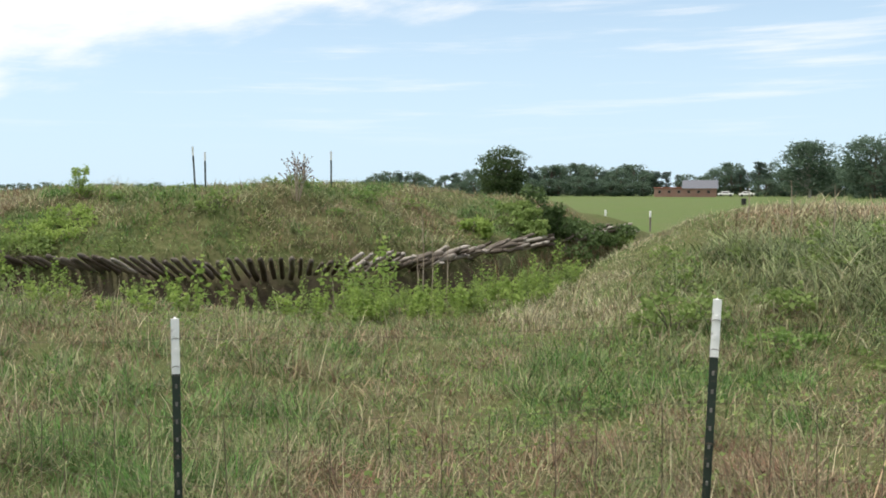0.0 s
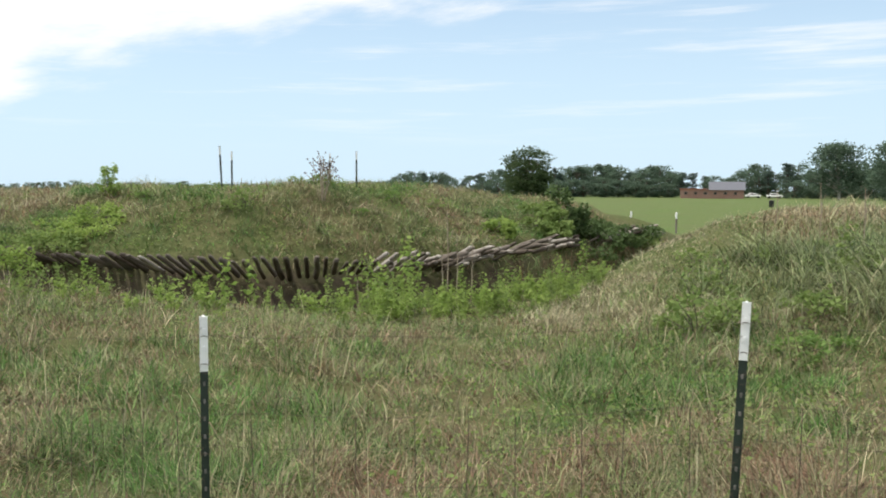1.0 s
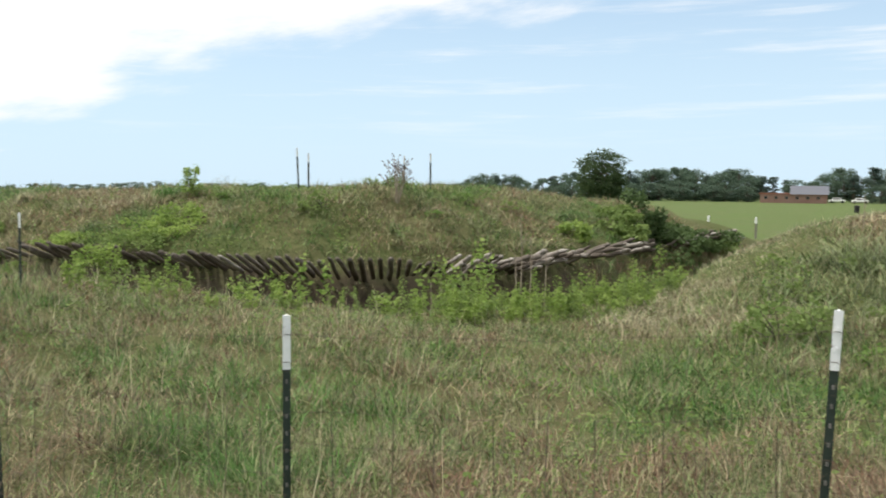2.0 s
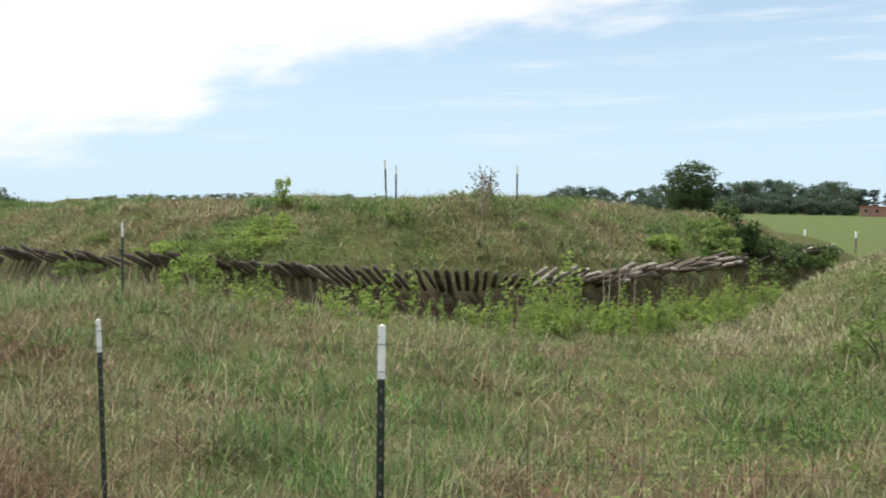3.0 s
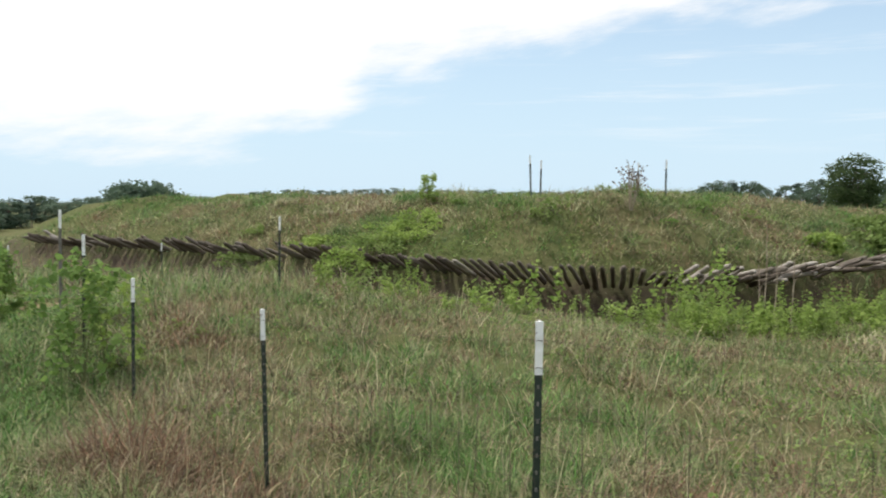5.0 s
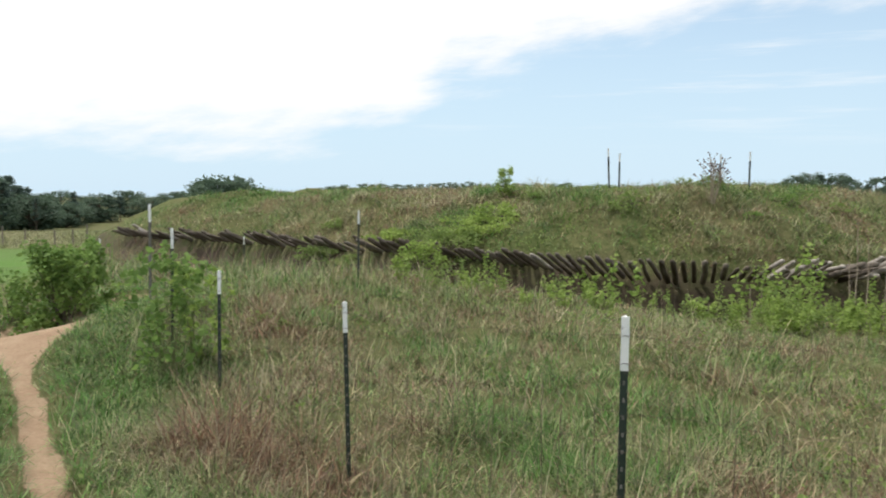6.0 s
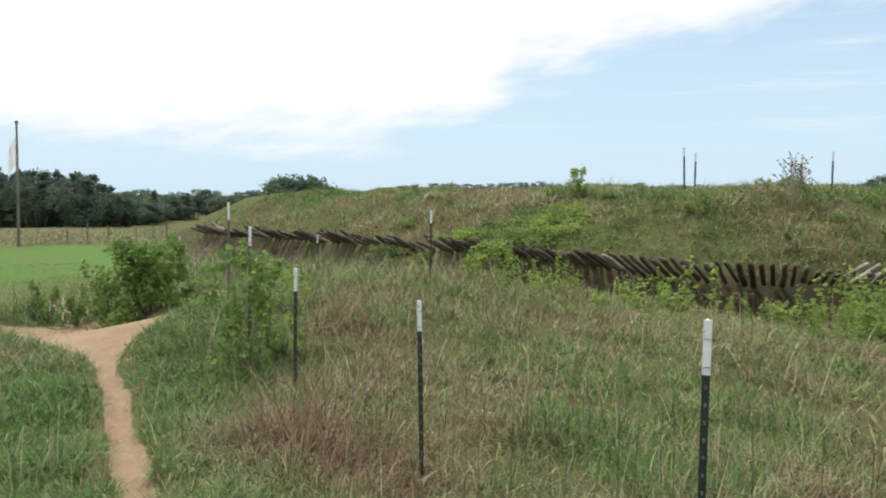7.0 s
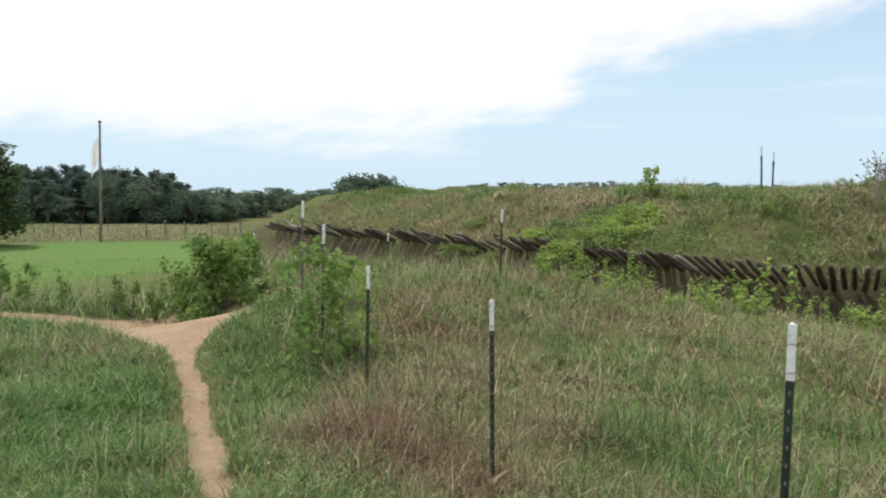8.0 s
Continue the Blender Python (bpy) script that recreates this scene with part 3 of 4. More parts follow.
for i, (p, nrm, run) in enumerate(outline_points(0.172)):
    base_z = float(np.interp(run, [-17, -8, 0, 2, 5, 9, 19], [0.09, 0.17, 0.22, 0.18, 0.16, 0.24, 0.30]))
    if run > 4.6:
        # past the blunt corner the logs lie lower, in two loose layers, many in the pale sunlit colour and some gone
        for layer in (0, 1):
            if rr.random() < (0.28 if layer == 0 else 0.45) or (run > 7.0 and math.sin(run * 2.3 + layer) + math.sin(run * 0.9) < -1.2):
                continue
            me = pale[rr.randrange(3)] if rr.random() < (0.42 if layer == 0 else 0.26) else meshes[rr.randrange(6)]
            set_log(me, p, nrm, base_z + 0.05 - 0.11 * layer + rr.uniform(-0.06, 0.07), rr.uniform(-0.40, 0.20), radians(16 + rr.uniform(-9, 10)), rr.uniform(0.38, 0.72))
        continue
    if rr.random() < 0.02:
        continue
    ragged = float(np.interp(run, [-14, -4, 0.5], [1.0, 0.8, 0.42]))
    me = pale[rr.randrange(3)] if rr.random() < 0.09 * ragged else meshes[rr.randrange(6)]
    tilt = float(np.interp(run, [-17, 1.6, 3.2, 5.0], [20, 26, 23, 15])) + rr.uniform(-6.5, 6.0) * ragged
    set_log(me, p, nrm, base_z + rr.uniform(-0.06, 0.05) * ragged, rr.uniform(-0.16, 0.16) * ragged - 0.16 * float(step(run, -1.5, 1.0)), radians(tilt), rr.uniform(0.70, 1.02) if run < -1.5 else rr.uniform(0.56, 0.76))

# ================= leaves, weeds, shrubs and trees =================


def leaf_cloud(points, size, r, spread=0.9, droop=0.3):
    """Verts and quads of folded leaves, one at each point."""
    n = len(points)
    d = r.normal(size=(n, 3))
    d[:, 2] = d[:, 2] * 0.6 - droop
    d /= np.linalg.norm(d, axis=1)[:, None]
    up = r.normal(size=(n, 3)) * spread + np.array([0, 0, 1.0])
    side = np.cross(d, up)
    side /= np.linalg.norm(side, axis=1)[:, None] + 1e-9
    nrm = np.cross(side, d)
    L = (size * r.uniform(0.6, 1.3, n))[:, None]
    W = L * 0.36
    v = np.stack([points, points + d * L * 0.45 + side * W - nrm * L * 0.06, points + d * L, points + d * L * 0.45 - side * W - nrm * L * 0.06], 1).reshape(-1, 3)
    return v, np.arange(4 * n).reshape(-1, 4)


def weed(name, label, category, seed, height, stems, leaf, mat, width=0.25, leaves=34, group=""):
    """A leafy plant of several stems."""
    r = np.random.default_rng(seed)
    ob = thing(name, label, category, group)
    pts = []
    for k in range(stems):
        h, a, out = height * r.uniform(0.65, 1.0), r.uniform(0, 6.28), width * r.uniform(0.3, 1.0)
        base = Vector((math.cos(a) * out * 0.3, math.sin(a) * out * 0.3, -0.05))
        bend = Vector((math.cos(a) * out, math.sin(a) * out, 0))
        path = [base + bend * t * t + Vector((0, 0, h * t)) for t in (0, 0.35, 0.7, 1.0)]
        part("stem", tube(bmesh.new(), path, [0.007, 0.006, 0.004, 0.002], 4, False), STEM, ob)
        for j in range(leaves):
            t = r.uniform(0.12, 1.0)
            p = base + bend * t * t + Vector((0, 0, h * t))
            pts.append((p.x + r.normal() * 0.05 * (1.3 - t) * height, p.y + r.normal() * 0.05 * (1.3 - t) * height, p.z))
    v, f = leaf_cloud(np.array(pts), leaf, r)
    sheet("foliage", v, f, mat, ob)
    return ob


def bush(name, label, seed, rx, ry, h, count, leaf, mat, low=0.1, clumps=22, group="", puff=1.0, slim=1.0):
    """A shrub: branching stems and many leaves in uneven clumps."""
    r = np.random.default_rng(seed)
    ob = thing(name, label, "bush", group)
    pts = []
    for k in range(clumps):
        a, q = r.uniform(0, 6.28), math.sqrt(r.uniform(0.02, 1))
        z = h * (low + (0.92 - low) * r.uniform(0, 1) ** 0.8)
        wide = math.sqrt(max(0.12, 1 - ((z / h - 0.42) / 0.62) ** 2))
        c = Vector((math.cos(a) * q * rx * wide, math.sin(a) * q * ry * wide, z))
        mid = Vector((c.x * 0.35, c.y * 0.35, z * 0.5))
        part("stem", tube(bmesh.new(), [(c.x * 0.08, c.y * 0.08, -0.08), mid, c], [0.008 * slim, 0.006 * slim, 0.003 * slim], 4, False), BARK if slim > 0.8 else STEM, ob)
        m_ = count // clumps
        rad = np.array([rx, ry, h * 0.6]) * r.uniform(0.20, 0.36) * puff
        g = r.normal(size=(m_, 3))
        g = g / np.linalg.norm(g, axis=1)[:, None] * (r.uniform(0.25, 1.1, m_) ** 0.6)[:, None] * rad
        pts.append(np.array(c) + g)
    p = np.concatenate(pts)
    p[:, 2] = np.maximum(p[:, 2], 0.03)
    v, f = leaf_cloud(p, leaf, r)
    sheet("foliage", v, f, mat, ob)
    return ob


def tree(name, label, seed, h, crown, count, leaf, mat, kind, bark=None, group="", low=0.06):
    """crown: radius. kind: oak (broad), pine (bare trunk, ragged top), cedar (dense to near the ground)."""
    r = np.random.default_rng(seed)
    ob = thing(name, label, "tree", group)
    bm, pts = bmesh.new(), []
    lean = r.normal(size=2) * h * 0.02
    rad = h * (0.022 if kind != "pine" else 0.016)
    tube(bm, [(0, 0, -0.4), (lean[0] * 0.3, lean[1] * 0.3, h * 0.3), (lean[0] * 0.7, lean[1] * 0.7, h * 0.62), (lean[0], lean[1], h * 0.93)], [rad * 1.3, rad, rad * 0.65, rad * 0.15], 8)
    clumps = {"oak": 44, "pine": 30, "cedar": 90}[kind] * (2 if count > 3000 and kind == "oak" else 1)
    for k in range(clumps):
        a, u = r.uniform(0, 6.28), r.uniform(0, 1)
        if kind == "oak":
            t = low + (0.96 - low) * u
            wide = math.sqrt(max(0.30, 1 - ((t - 0.52) / 0.50) ** 2))
        elif kind == "pine":
            t = 0.34 + 0.63 * u
            wide = (0.70 + 0.30 * math.sin(k * 2.4)) * math.sqrt(max(0.15, 1 - ((t - 0.64) / 0.40) ** 2))
        else:
            t = 0.10 + 0.86 * u
            wide = math.sqrt(max(0.06, 1 - ((t - 0.42) / 0.60) ** 2))
        q = math.sqrt(r.uniform(0.15, 1.0)) * wide * crown
        c = np.array([lean[0] * t + math.cos(a) * q, lean[1] * t + math.sin(a) * q, h * t])
        s = np.array([lean[0] * t * 0.7, lean[1] * t * 0.7, h * max(0.15, t - 0.16 - 0.1 * q / crown)])
        tube(bm, [s, s * 0.45 + c * 0.55 + np.array([0, 0, 0.03 * h]), c], [rad * 0.42, rad * 0.26, rad * 0.08], 3, False)
        n = int(count / clumps * r.uniform(0.6, 1.4))
        size = crown * r.uniform(0.28, 0.46) * np.array([1, 1, 0.62 if kind != "pine" else 0.42])
        g = r.normal(size=(n, 3))
        g = g / np.linalg.norm(g, axis=1)[:, None] * (r.uniform(0.15, 1.0, n) ** 0.5)[:, None] * size
        pts.append(c + g)
    part("trunk", bm, bark or BARK, ob)
    v, f = leaf_cloud(np.concatenate(pts), leaf, r, 1.2, 0.1)
    v = v.reshape(-1, 4, 3)[:, [0, 1, 2]]
    v[:, 0] += (v[:, 0] - v[:, 1]) * 0.35
    sheet("crown", v.reshape(-1, 3), np.arange(3 * len(v)).reshape(-1, 3), mat, ob)
    return ob


def put(ob, x, y, z, turn=0.0, sx=1.0, sz=1.0):
    ob.matrix_basis = pose(x, y, z, 0, 0, turn) @ Matrix.Diagonal((sx, sx, sz, 1))
    return ob


def again(ob, x, y, z, turn=0.0, sx=1.0, sz=1.0):
    return copy_thing(ob, pose(x, y, z, 0, 0, turn) @ Matrix.Diagonal((sx / ob.scale[0], sx / ob.scale[1], sz / ob.scale[2], 1)))


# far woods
WOODS = [tree("oak_tree", "dark green broadleaf tree at the edge of the field", 31, 10, 4.4, 2600, 0.62, OAK_LEAF_HAZED, "oak", group="far trees"),
         tree("oak_tree", "dark green broadleaf tree at the edge of the field", 32, 10, 3.6, 2500, 0.62, OAK_LEAF_HAZED, "oak", group="far trees"),
         tree("oak_tree", "dark green broadleaf tree at the edge of the field", 33, 10, 5.0, 2800, 0.64, OAK_LEAF_HAZED, "oak", group="far trees")]
PINES = [tree("pine_tree", "tall dark pine in the far wood", 41, 13, 2.9, 1800, 0.68, PINE_LEAF_HAZED, "pine", group="far pines"),
         tree("pine_tree", "tall dark pine in the far wood", 42, 13, 2.3, 1700, 0.66, PINE_LEAF_HAZED, "pine", group="far pines"),
         tree("pine_tree", "tall dark pine in the far wood", 43, 13, 3.3, 1900, 0.70, PINE_LEAF_HAZED, "pine", group="far pines")]
used = set()


def plant(kinds, k, az, el, d, widen=1.0):
    x, y, z = spot(az, d)
    src = kinds[k % len(kinds)]
    tall = 10.0 if kinds is WOODS else 13.0
    sz = max(3.0, 1.6 + d * math.tan(radians(el)) - z) / tall
    if src not in used:
        used.add(src)
        return put(src, x, y, z - 0.1, k * 77, sz * widen, sz)
    return again(src, x, y, z - 0.1, k * 77, sz * widen, sz)


rw = random.Random(12)
right_az = [-36, -27, -24.7, -21.8, -20, -18.5, -16.5, -15, -13.4, -12, -10.7, -9.1, -5.8, -2.5, -1.3, 0.5, 1.8, 3.5, 6.1, 9, 14, 20, 27, 34]
right_el = [2.2, 2.1, 1.7, 1.5, 1.6, 1.8, 0.9, 1.15, 1.25, 1.85, 1.3, 1.7, 1.45, 1.2, 1.65, 0.55, 1.2, 1.35, 0.5, 0.3, 0.3, 0.38, 0.32, 0.2]
az, k = 27.0, 0
while az > -36:
    el = float(np.interp(az, right_az, right_el)) * (rw.uniform(0.72, 1.06) if az < 6 else rw.uniform(0.8, 1.25) + 0.05)
    plant(PINES if (rw.random() < 0.28 and az < 6) else WOODS, k, az, el, rw.uniform(262, 300), rw.uniform(0.95, 1.4) if az < 6 else rw.uniform(0.9, 1.4))
    if az < 6 and k % 2 == 0 and not -20.5 < az < -13:
        plant(WOODS, k + 1, az + rw.uniform(-0.3, 0.3), el * 0.45, 256, 1.7)
    az -= rw.uniform(0.38, 0.72) if az < 6 else rw.uniform(0.4, 0.7)
    k += 1
left_az = [28, 32, 36.6, 44.5, 46.6, 48.6, 50.3, 51.7, 53, 54.2, 61.4, 70]
left_el = [0.1, 0.05, -0.2, -0.40, -0.42, -0.42, -0.42, -0.2, 0.35, 0.55, 0.62, 0.6]
az = 28.0
while az < 74:
    el = float(np.interp(az, left_az, left_el))
    pine = az > 46.4
    for row in range(2 if pine else 1):
        plant(PINES if (pine and rw.random() < 0.55) else WOODS, k, az + rw.uniform(-0.3, 0.3), el + (rw.uniform(-0.55, 0.20) if pine else rw.uniform(-0.28, 0.10)) - row * 0.3, (178 + max(0.0, 51 - az) * 13 if pine else 240) + rw.uniform(-14, 14) - row * 16, rw.uniform(0.75, 1.25) if pine else rw.uniform(1.2, 2.2))
    if pine:
        plant(WOODS, k, az + 0.3, rw.uniform(-1.6, -0.7), 166 + max(0.0, 51 - az) * 13 + rw.uniform(-6, 6), rw.uniform(1.2, 2.0))
    az += rw.uniform(0.5, 0.8)
    k += 1
for j in range(11):
    plant(PINES, j, 52.8 + j * 0.85 + rw.uniform(-0.2, 0.2), rw.uniform(0.35, 0.8), 170, rw.uniform(0.6, 0.9))
# single trees that stand out
x, y, z = spot(-3.95, 204)
put(tree("cedar_tree", "dark rounded cedar standing alone in the mown field", 51, 11.4, 5.6, 9000, 0.62, CEDAR_LEAF, "oak", low=0.14), x, y, z)
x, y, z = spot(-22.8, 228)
put(tree("large_oak", "large round oak with pale bare limbs showing", 52, 13.2, 6.6, 8000, 0.70, OAK_LEAF_HAZED, "oak", PALE_BARK, low=0.2), x, y, z)
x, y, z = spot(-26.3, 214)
put(tree("large_oak", "large dark oak with low spreading crown", 53, 13.4, 7.4, 9000, 0.70, OAK_LEAF_HAZED, "oak"), x, y, z)
x, y, z = spot(63.5, 56)
put(tree("cedar_tree", "dense dark cedar standing on the lawn", 54, 5.9, 2.35, 12000, 0.30, CEDAR_LEAF, "cedar"), x, y, z)
x, y, z = spot(40.2, 62)
put(tree("round_tree", "low round broadleaf tree behind the earthwork", 55, 2.0 - z, 2.6, 8500, 0.34, OAK_LEAF_HAZED, "oak"), x, y, z)
x, y, z = spot(38.3, 63)
put(tree("round_tree", "small round broadleaf tree behind the earthwork", 56, 1.4 - z, 1.1, 2200, 0.30, OAK_LEAF_HAZED, "oak"), x, y, z)

# shrubs
x, y, z = spot(49.35, 11.2)
put(bush("path_bush", "dense green bush at the end of the path", 61, 0.60, 0.56, 1.12, 4200, 0.064, BUSH_LEAF, 0.0, 60, "", 0.75), x, y, z - 0.16)
for az, d, s in ((51.2, 11.5, 0.5), (54.6, 11.7, 0.42), (58.4, 12.0, 0.4), (53.2, 11.6, 0.55), (52.1, 11.9, 0.7), (55.6, 11.9, 0.5), (60.5, 12.2, 0.62), (61.9, 12.0, 0.6), (48.2, 11.6, 0.8)):
    x, y, z = spot(az, d)
    put(bush("sapling", "small leafy green sapling below the path edge", 70 + int(az), 0.22, 0.22, 0.75, 420, 0.055, BUSH_LEAF, 0.1, 8, "saplings by the path"), x, y, z, az * 9, s * 1.2, s * 1.45)
x, y, z = spot(43.0, 7.15)
put(bush("fence_vine", "leafy green vine climbing between the fence posts", 62, 0.40, 0.34, 1.05, 620, 0.062, BUSH_LEAF, 0.02, 28, "", 0.62, 0.5), x, y, z - 0.02)
x, y, z = spot(41.6, 7.5)
put(bush("fence_vine", "leafy green vine climbing between the fence posts", 63, 0.34, 0.30, 0.86, 460, 0.058, WEED, 0.02, 22, "", 0.62, 0.5), x, y, z - 0.02)
x, y, z = spot(22.2, 20.4)
put(bush("crest_shrub", "upright green shrub on the earthwork crest", 64, 0.24, 0.24, 0.80, 800, 0.062, WEED, 0.0, 26, "", 0.8), x, y, z - 0.16, 0, 1.0, 1.0)
for az, d, rx, h, sd, mt in ((24.2, 18.6, 0.95, 0.75, 65, WEED), (26.2, 18.0, 0.85, 0.95, 66, WEED_DULL), (27.7, 16.6, 0.5, 0.95, 67, WEED), (22.6, 18.7, 0.62, 0.7, 68, WEED), (33.5, 19.6, 0.9, 0.5, 69, WEED_DULL), (29.5, 19.2, 0.6, 0.45, 70, WEED)):
    x, y, z = spot(az, d)
    z = max(z, 0.0)
    put(bush("slope_shrub", "bright green leafy brush spilling over the logs", sd, rx, rx * 0.8, h * 0.72, int(1700 * rx + 400), 0.062, mt, 0.0, 22, "brush on the slope"), x, y, z - 0.1)
for az, d, rx, h, sd, mt in ((-6.0, 23.4, 0.55, 1.25, 81, SHRUB_DARK), (-7.3, 23.6, 0.5, 1.0, 82, SHRUB_DARK), (-8.6, 24.6, 0.85, 0.75, 83, SHRUB_DARK), (-4.8, 22.8, 0.7, 0.8, 84, WEED_DULL), (-2.2, 20.6, 0.42, 0.45, 85, WEED), (-7.9, 23.2, 0.8, 0.8, 88, SHRUB_DARK), (-9.3, 25.0, 0.8, 0.6, 89, SHRUB_DARK), (-5.3, 22.2, 0.6, 0.55, 189, WEED_DULL), (-10.6, 26.5, 1.0, 0.6, 86, SHRUB_DARK), (-11.6, 27.5, 0.7, 0.35, 87, WEED_DULL)):
    x, y, z = spot(az, d)
    put(bush("end_shrub", "dark green shrub growing among the log tips" if mt is SHRUB_DARK else "yellow-green leafy shrub beside the logs", sd, rx, rx * 0.8, h, int(1100 * rx + 200), 0.11, mt, 0.0, 18, "shrubs at the end of the logs"), x, y, max(z, -0.1) - 0.05)
x, y, z = spot(9.4, 19.0)
bm = bmesh.new()
bmesh.ops.create_icosphere(bm, subdivisions=1, radius=1.0)
HEAD = bpy.data.meshes.new("seed_head")
bm.to_mesh(HEAD)
bm.free()
HEAD.materials.append(SEED)
dead = thing("dry_stalks", "tall dry flower stalks with seed heads on the crest", "weed", "", (x, y, z))
rs = np.random.default_rng(5)
for k in range(14):
    a, h = rs.uniform(0, 6.28), rs.uniform(0.5, 0.95)
    o = np.array([math.cos(a), math.sin(a)]) * rs.uniform(0.05, 0.36)
    bm, tips = bmesh.new(), []
    tube(bm, [(o[0] * 0.2, o[1] * 0.2, -0.05), (o[0] * 0.6, o[1] * 0.6, h * 0.6), (o[0], o[1], h)], [0.007, 0.006, 0.004], 4, False)
    for j in range(7):
        b, low = rs.uniform(0, 6.28), rs.uniform(0.62, 0.92)
        e = (o[0] + math.cos(b) * 0.12, o[1] + math.sin(b) * 0.12, h * low + rs.uniform(0.08, 0.2))
        tube(bm, [(o[0] * low, o[1] * low, h * low), e], [0.004, 0.003], 4, False)
        tips.append(e)
    stalk = part("stalk", bm, DEAD, dead)
    for e in tips:
        head = new("seed_head", HEAD)
        head.parent = stalk
        head.matrix_basis = Matrix.Translation(e) @ Matrix.Diagonal((*[rs.uniform(0.012, 0.022)] * 3, 1))

# low leafy clumps scattered over the earthwork, bank and meadow
CLUMPS = [bush("leafy_clump", "low dark green leafy clump in the grass", 120 + k, 0.42, 0.36, 0.36, 360, 0.06, WEED_DULL if k != 1 else BUSH_LEAF, 0.0, 14, "leafy clumps") for k in range(3)]
rc, k = random.Random(9), 0
while k < 36:
    az, d = (rc.uniform(-12, 46), rc.uniform(15.5, 22.5)) if k < 14 else ((rc.uniform(-30, -14), rc.uniform(8.5, 14)) if k < 33 else (rc.uniform(36, 43), rc.uniform(6, 10)))
    x, y, z = spot(az, d)
    if k < 14 and inside(np.array([x]), np.array([y]))[0] < 0.5:
        continue
    if worn(np.array([x]), np.array([y]))[0] > 0.01:
        continue
    s = rc.uniform(0.55, 1.15)
    put(CLUMPS[k], x, y, z - 0.06, k * 50, s, s) if k < 3 else again(CLUMPS[k % 3], x, y, z - 0.06, k * 50, s, s * rc.uniform(0.7, 1.2))
    k += 1

# bare grey stalks standing in the ditch and on the bank
for k, (az, d, h) in enumerate(((1.35, 12.6, 1.35), (0.75, 12.7, 1.05), (-0.2, 12.9, 0.95), (1.7, 12.8, 0.9), (9.5, 13.2, 0.9), (10.3, 13.0, 0.8), (7.1, 13.1, 1.0), (6.5, 12.9, 0.9), (12.4, 13.4, 0.8), (-21.3, 14.2, 0.85), (-23.6, 13.0, 0.9), (-18.9, 15.5, 0.6))):
    x, y, z = spot(az, d)
    ob = thing("dead_stalk", "thin bare grey stalk standing among the weeds", "weed", "bare stalks", (x, y, z))
    part("stem", tube(bmesh.new(), [(0, 0, -0.05), (0.02, 0, h * 0.5), (0.01 * (k % 3), 0.01, h)], [0.010, 0.008, 0.005], 5), DEAD, ob)
    part("side_shoot", tube(bmesh.new(), [(0.02, 0, h * 0.6), (0.08, 0.01, h * 0.8)], [0.005, 0.003], 4), DEAD, ob)

# leafy weeds in and along the ditch
FORMS = [(1.0, 5, 0.100, WEED, 0.30, 38), (1.25, 3, 0.085, WEED_DULL, 0.20, 44), (0.75, 8, 0.110, WEED, 0.46, 26), (1.45, 3, 0.080, WEED, 0.24, 48), (0.9, 6, 0.090, WEED_DULL, 0.50, 26)]
KINDS = [weed("ditch_weed", "bright green leafy weed standing in the ditch" if mt is WEED else "dull green leafy weed standing in the ditch", "weed", 90 + k, h, n, leaf, mt, wide, many, "weeds in the ditch")
         for k, (h, n, leaf, mt, wide, many) in enumerate(FORMS)]
used_weeds = set()


def sow(k, x, y, z, s):
    src = KINDS[(k * 7 + k // 5) % 5]
    if src not in used_weeds:
        used_weeds.add(src)
        return put(src, x, y, z, k * 67, s, s)
    return again(src, x, y, z, k * 67, s, s)


k = 0
while k < 284:
    az = rw.uniform(-9, 30) if rw.random() < 0.55 else rw.uniform(-9, 7)
    d = rw.uniform(8.4, 15.5)
    x, y = -d * math.sin(radians(az)), d * math.cos(radians(az))
    s = float(inside(np.array([x]), np.array([y]))[0])
    if not -7.0 < s < (-1.3 if az < 6 else -2.1):
        continue
    if value_noise(np.array([x]), np.array([y]), 1.5, 21)[0] < (0.38 if az < 6 else 0.50):
        continue
    z = gz(x, y)
    size = min(1.1, max(0.3, ((rw.uniform(-0.34, 0.30) if az < 7 else rw.uniform(-0.62, -0.05)) - z) / 1.05)) if s > -5 else rw.uniform(0.22, 0.42)
    sow(k, x, y, z - 0.02, size * rw.uniform(0.85, 1.4))
    k += 1
for az, d, size in ((27.8, 13.4, 1.0), (28.6, 13.9, 0.9), (26.7, 13.6, 0.9), (25.4, 13.4, 0.8), (9.0, 12.1, 0.40), (10.4, 12.0, 0.36), (11.8, 12.2, 0.34), (7.6, 12.2, 0.40), (13.4, 12.4, 0.34), (29.6, 14.2, 0.8), (24.4, 13.2, 0.75), (-15.2, 11.5, 0.6), (-22.5, 12.0, 0.7)):
    x, y, z = spot(az, d)
    sow(k, x, y, z - 0.02, size)
    k += 1

# ================= buildings, vehicles and flagpole far off =================
x, y, z = spot(-15.6, 240)
house = thing("brick_building", "long low red brick building with grey roof", "building", "", (x, y, z), -15.6)
bm = bmesh.new()
block(bm, -8.4, 7.6, 0, 8, 0, 2.3)
part("wall", bm, BRICK, house)
bm = bmesh.new()
for sx in (-1.2, 8.0):
    for yy, zz in ((-0.5, 2.25), (4.0, 4.5), (8.5, 2.25)):
        bm.verts.new((sx, yy, zz))
bm.verts.ensure_lookup_table()
v = bm.verts
for f in ((0, 3, 4, 1), (1, 4, 5, 2), (0, 1, 2), (3, 5, 4), (0, 2, 5, 3)):
    bm.faces.new([v[i] for i in f])
part("roof", bm, ROOF, house)
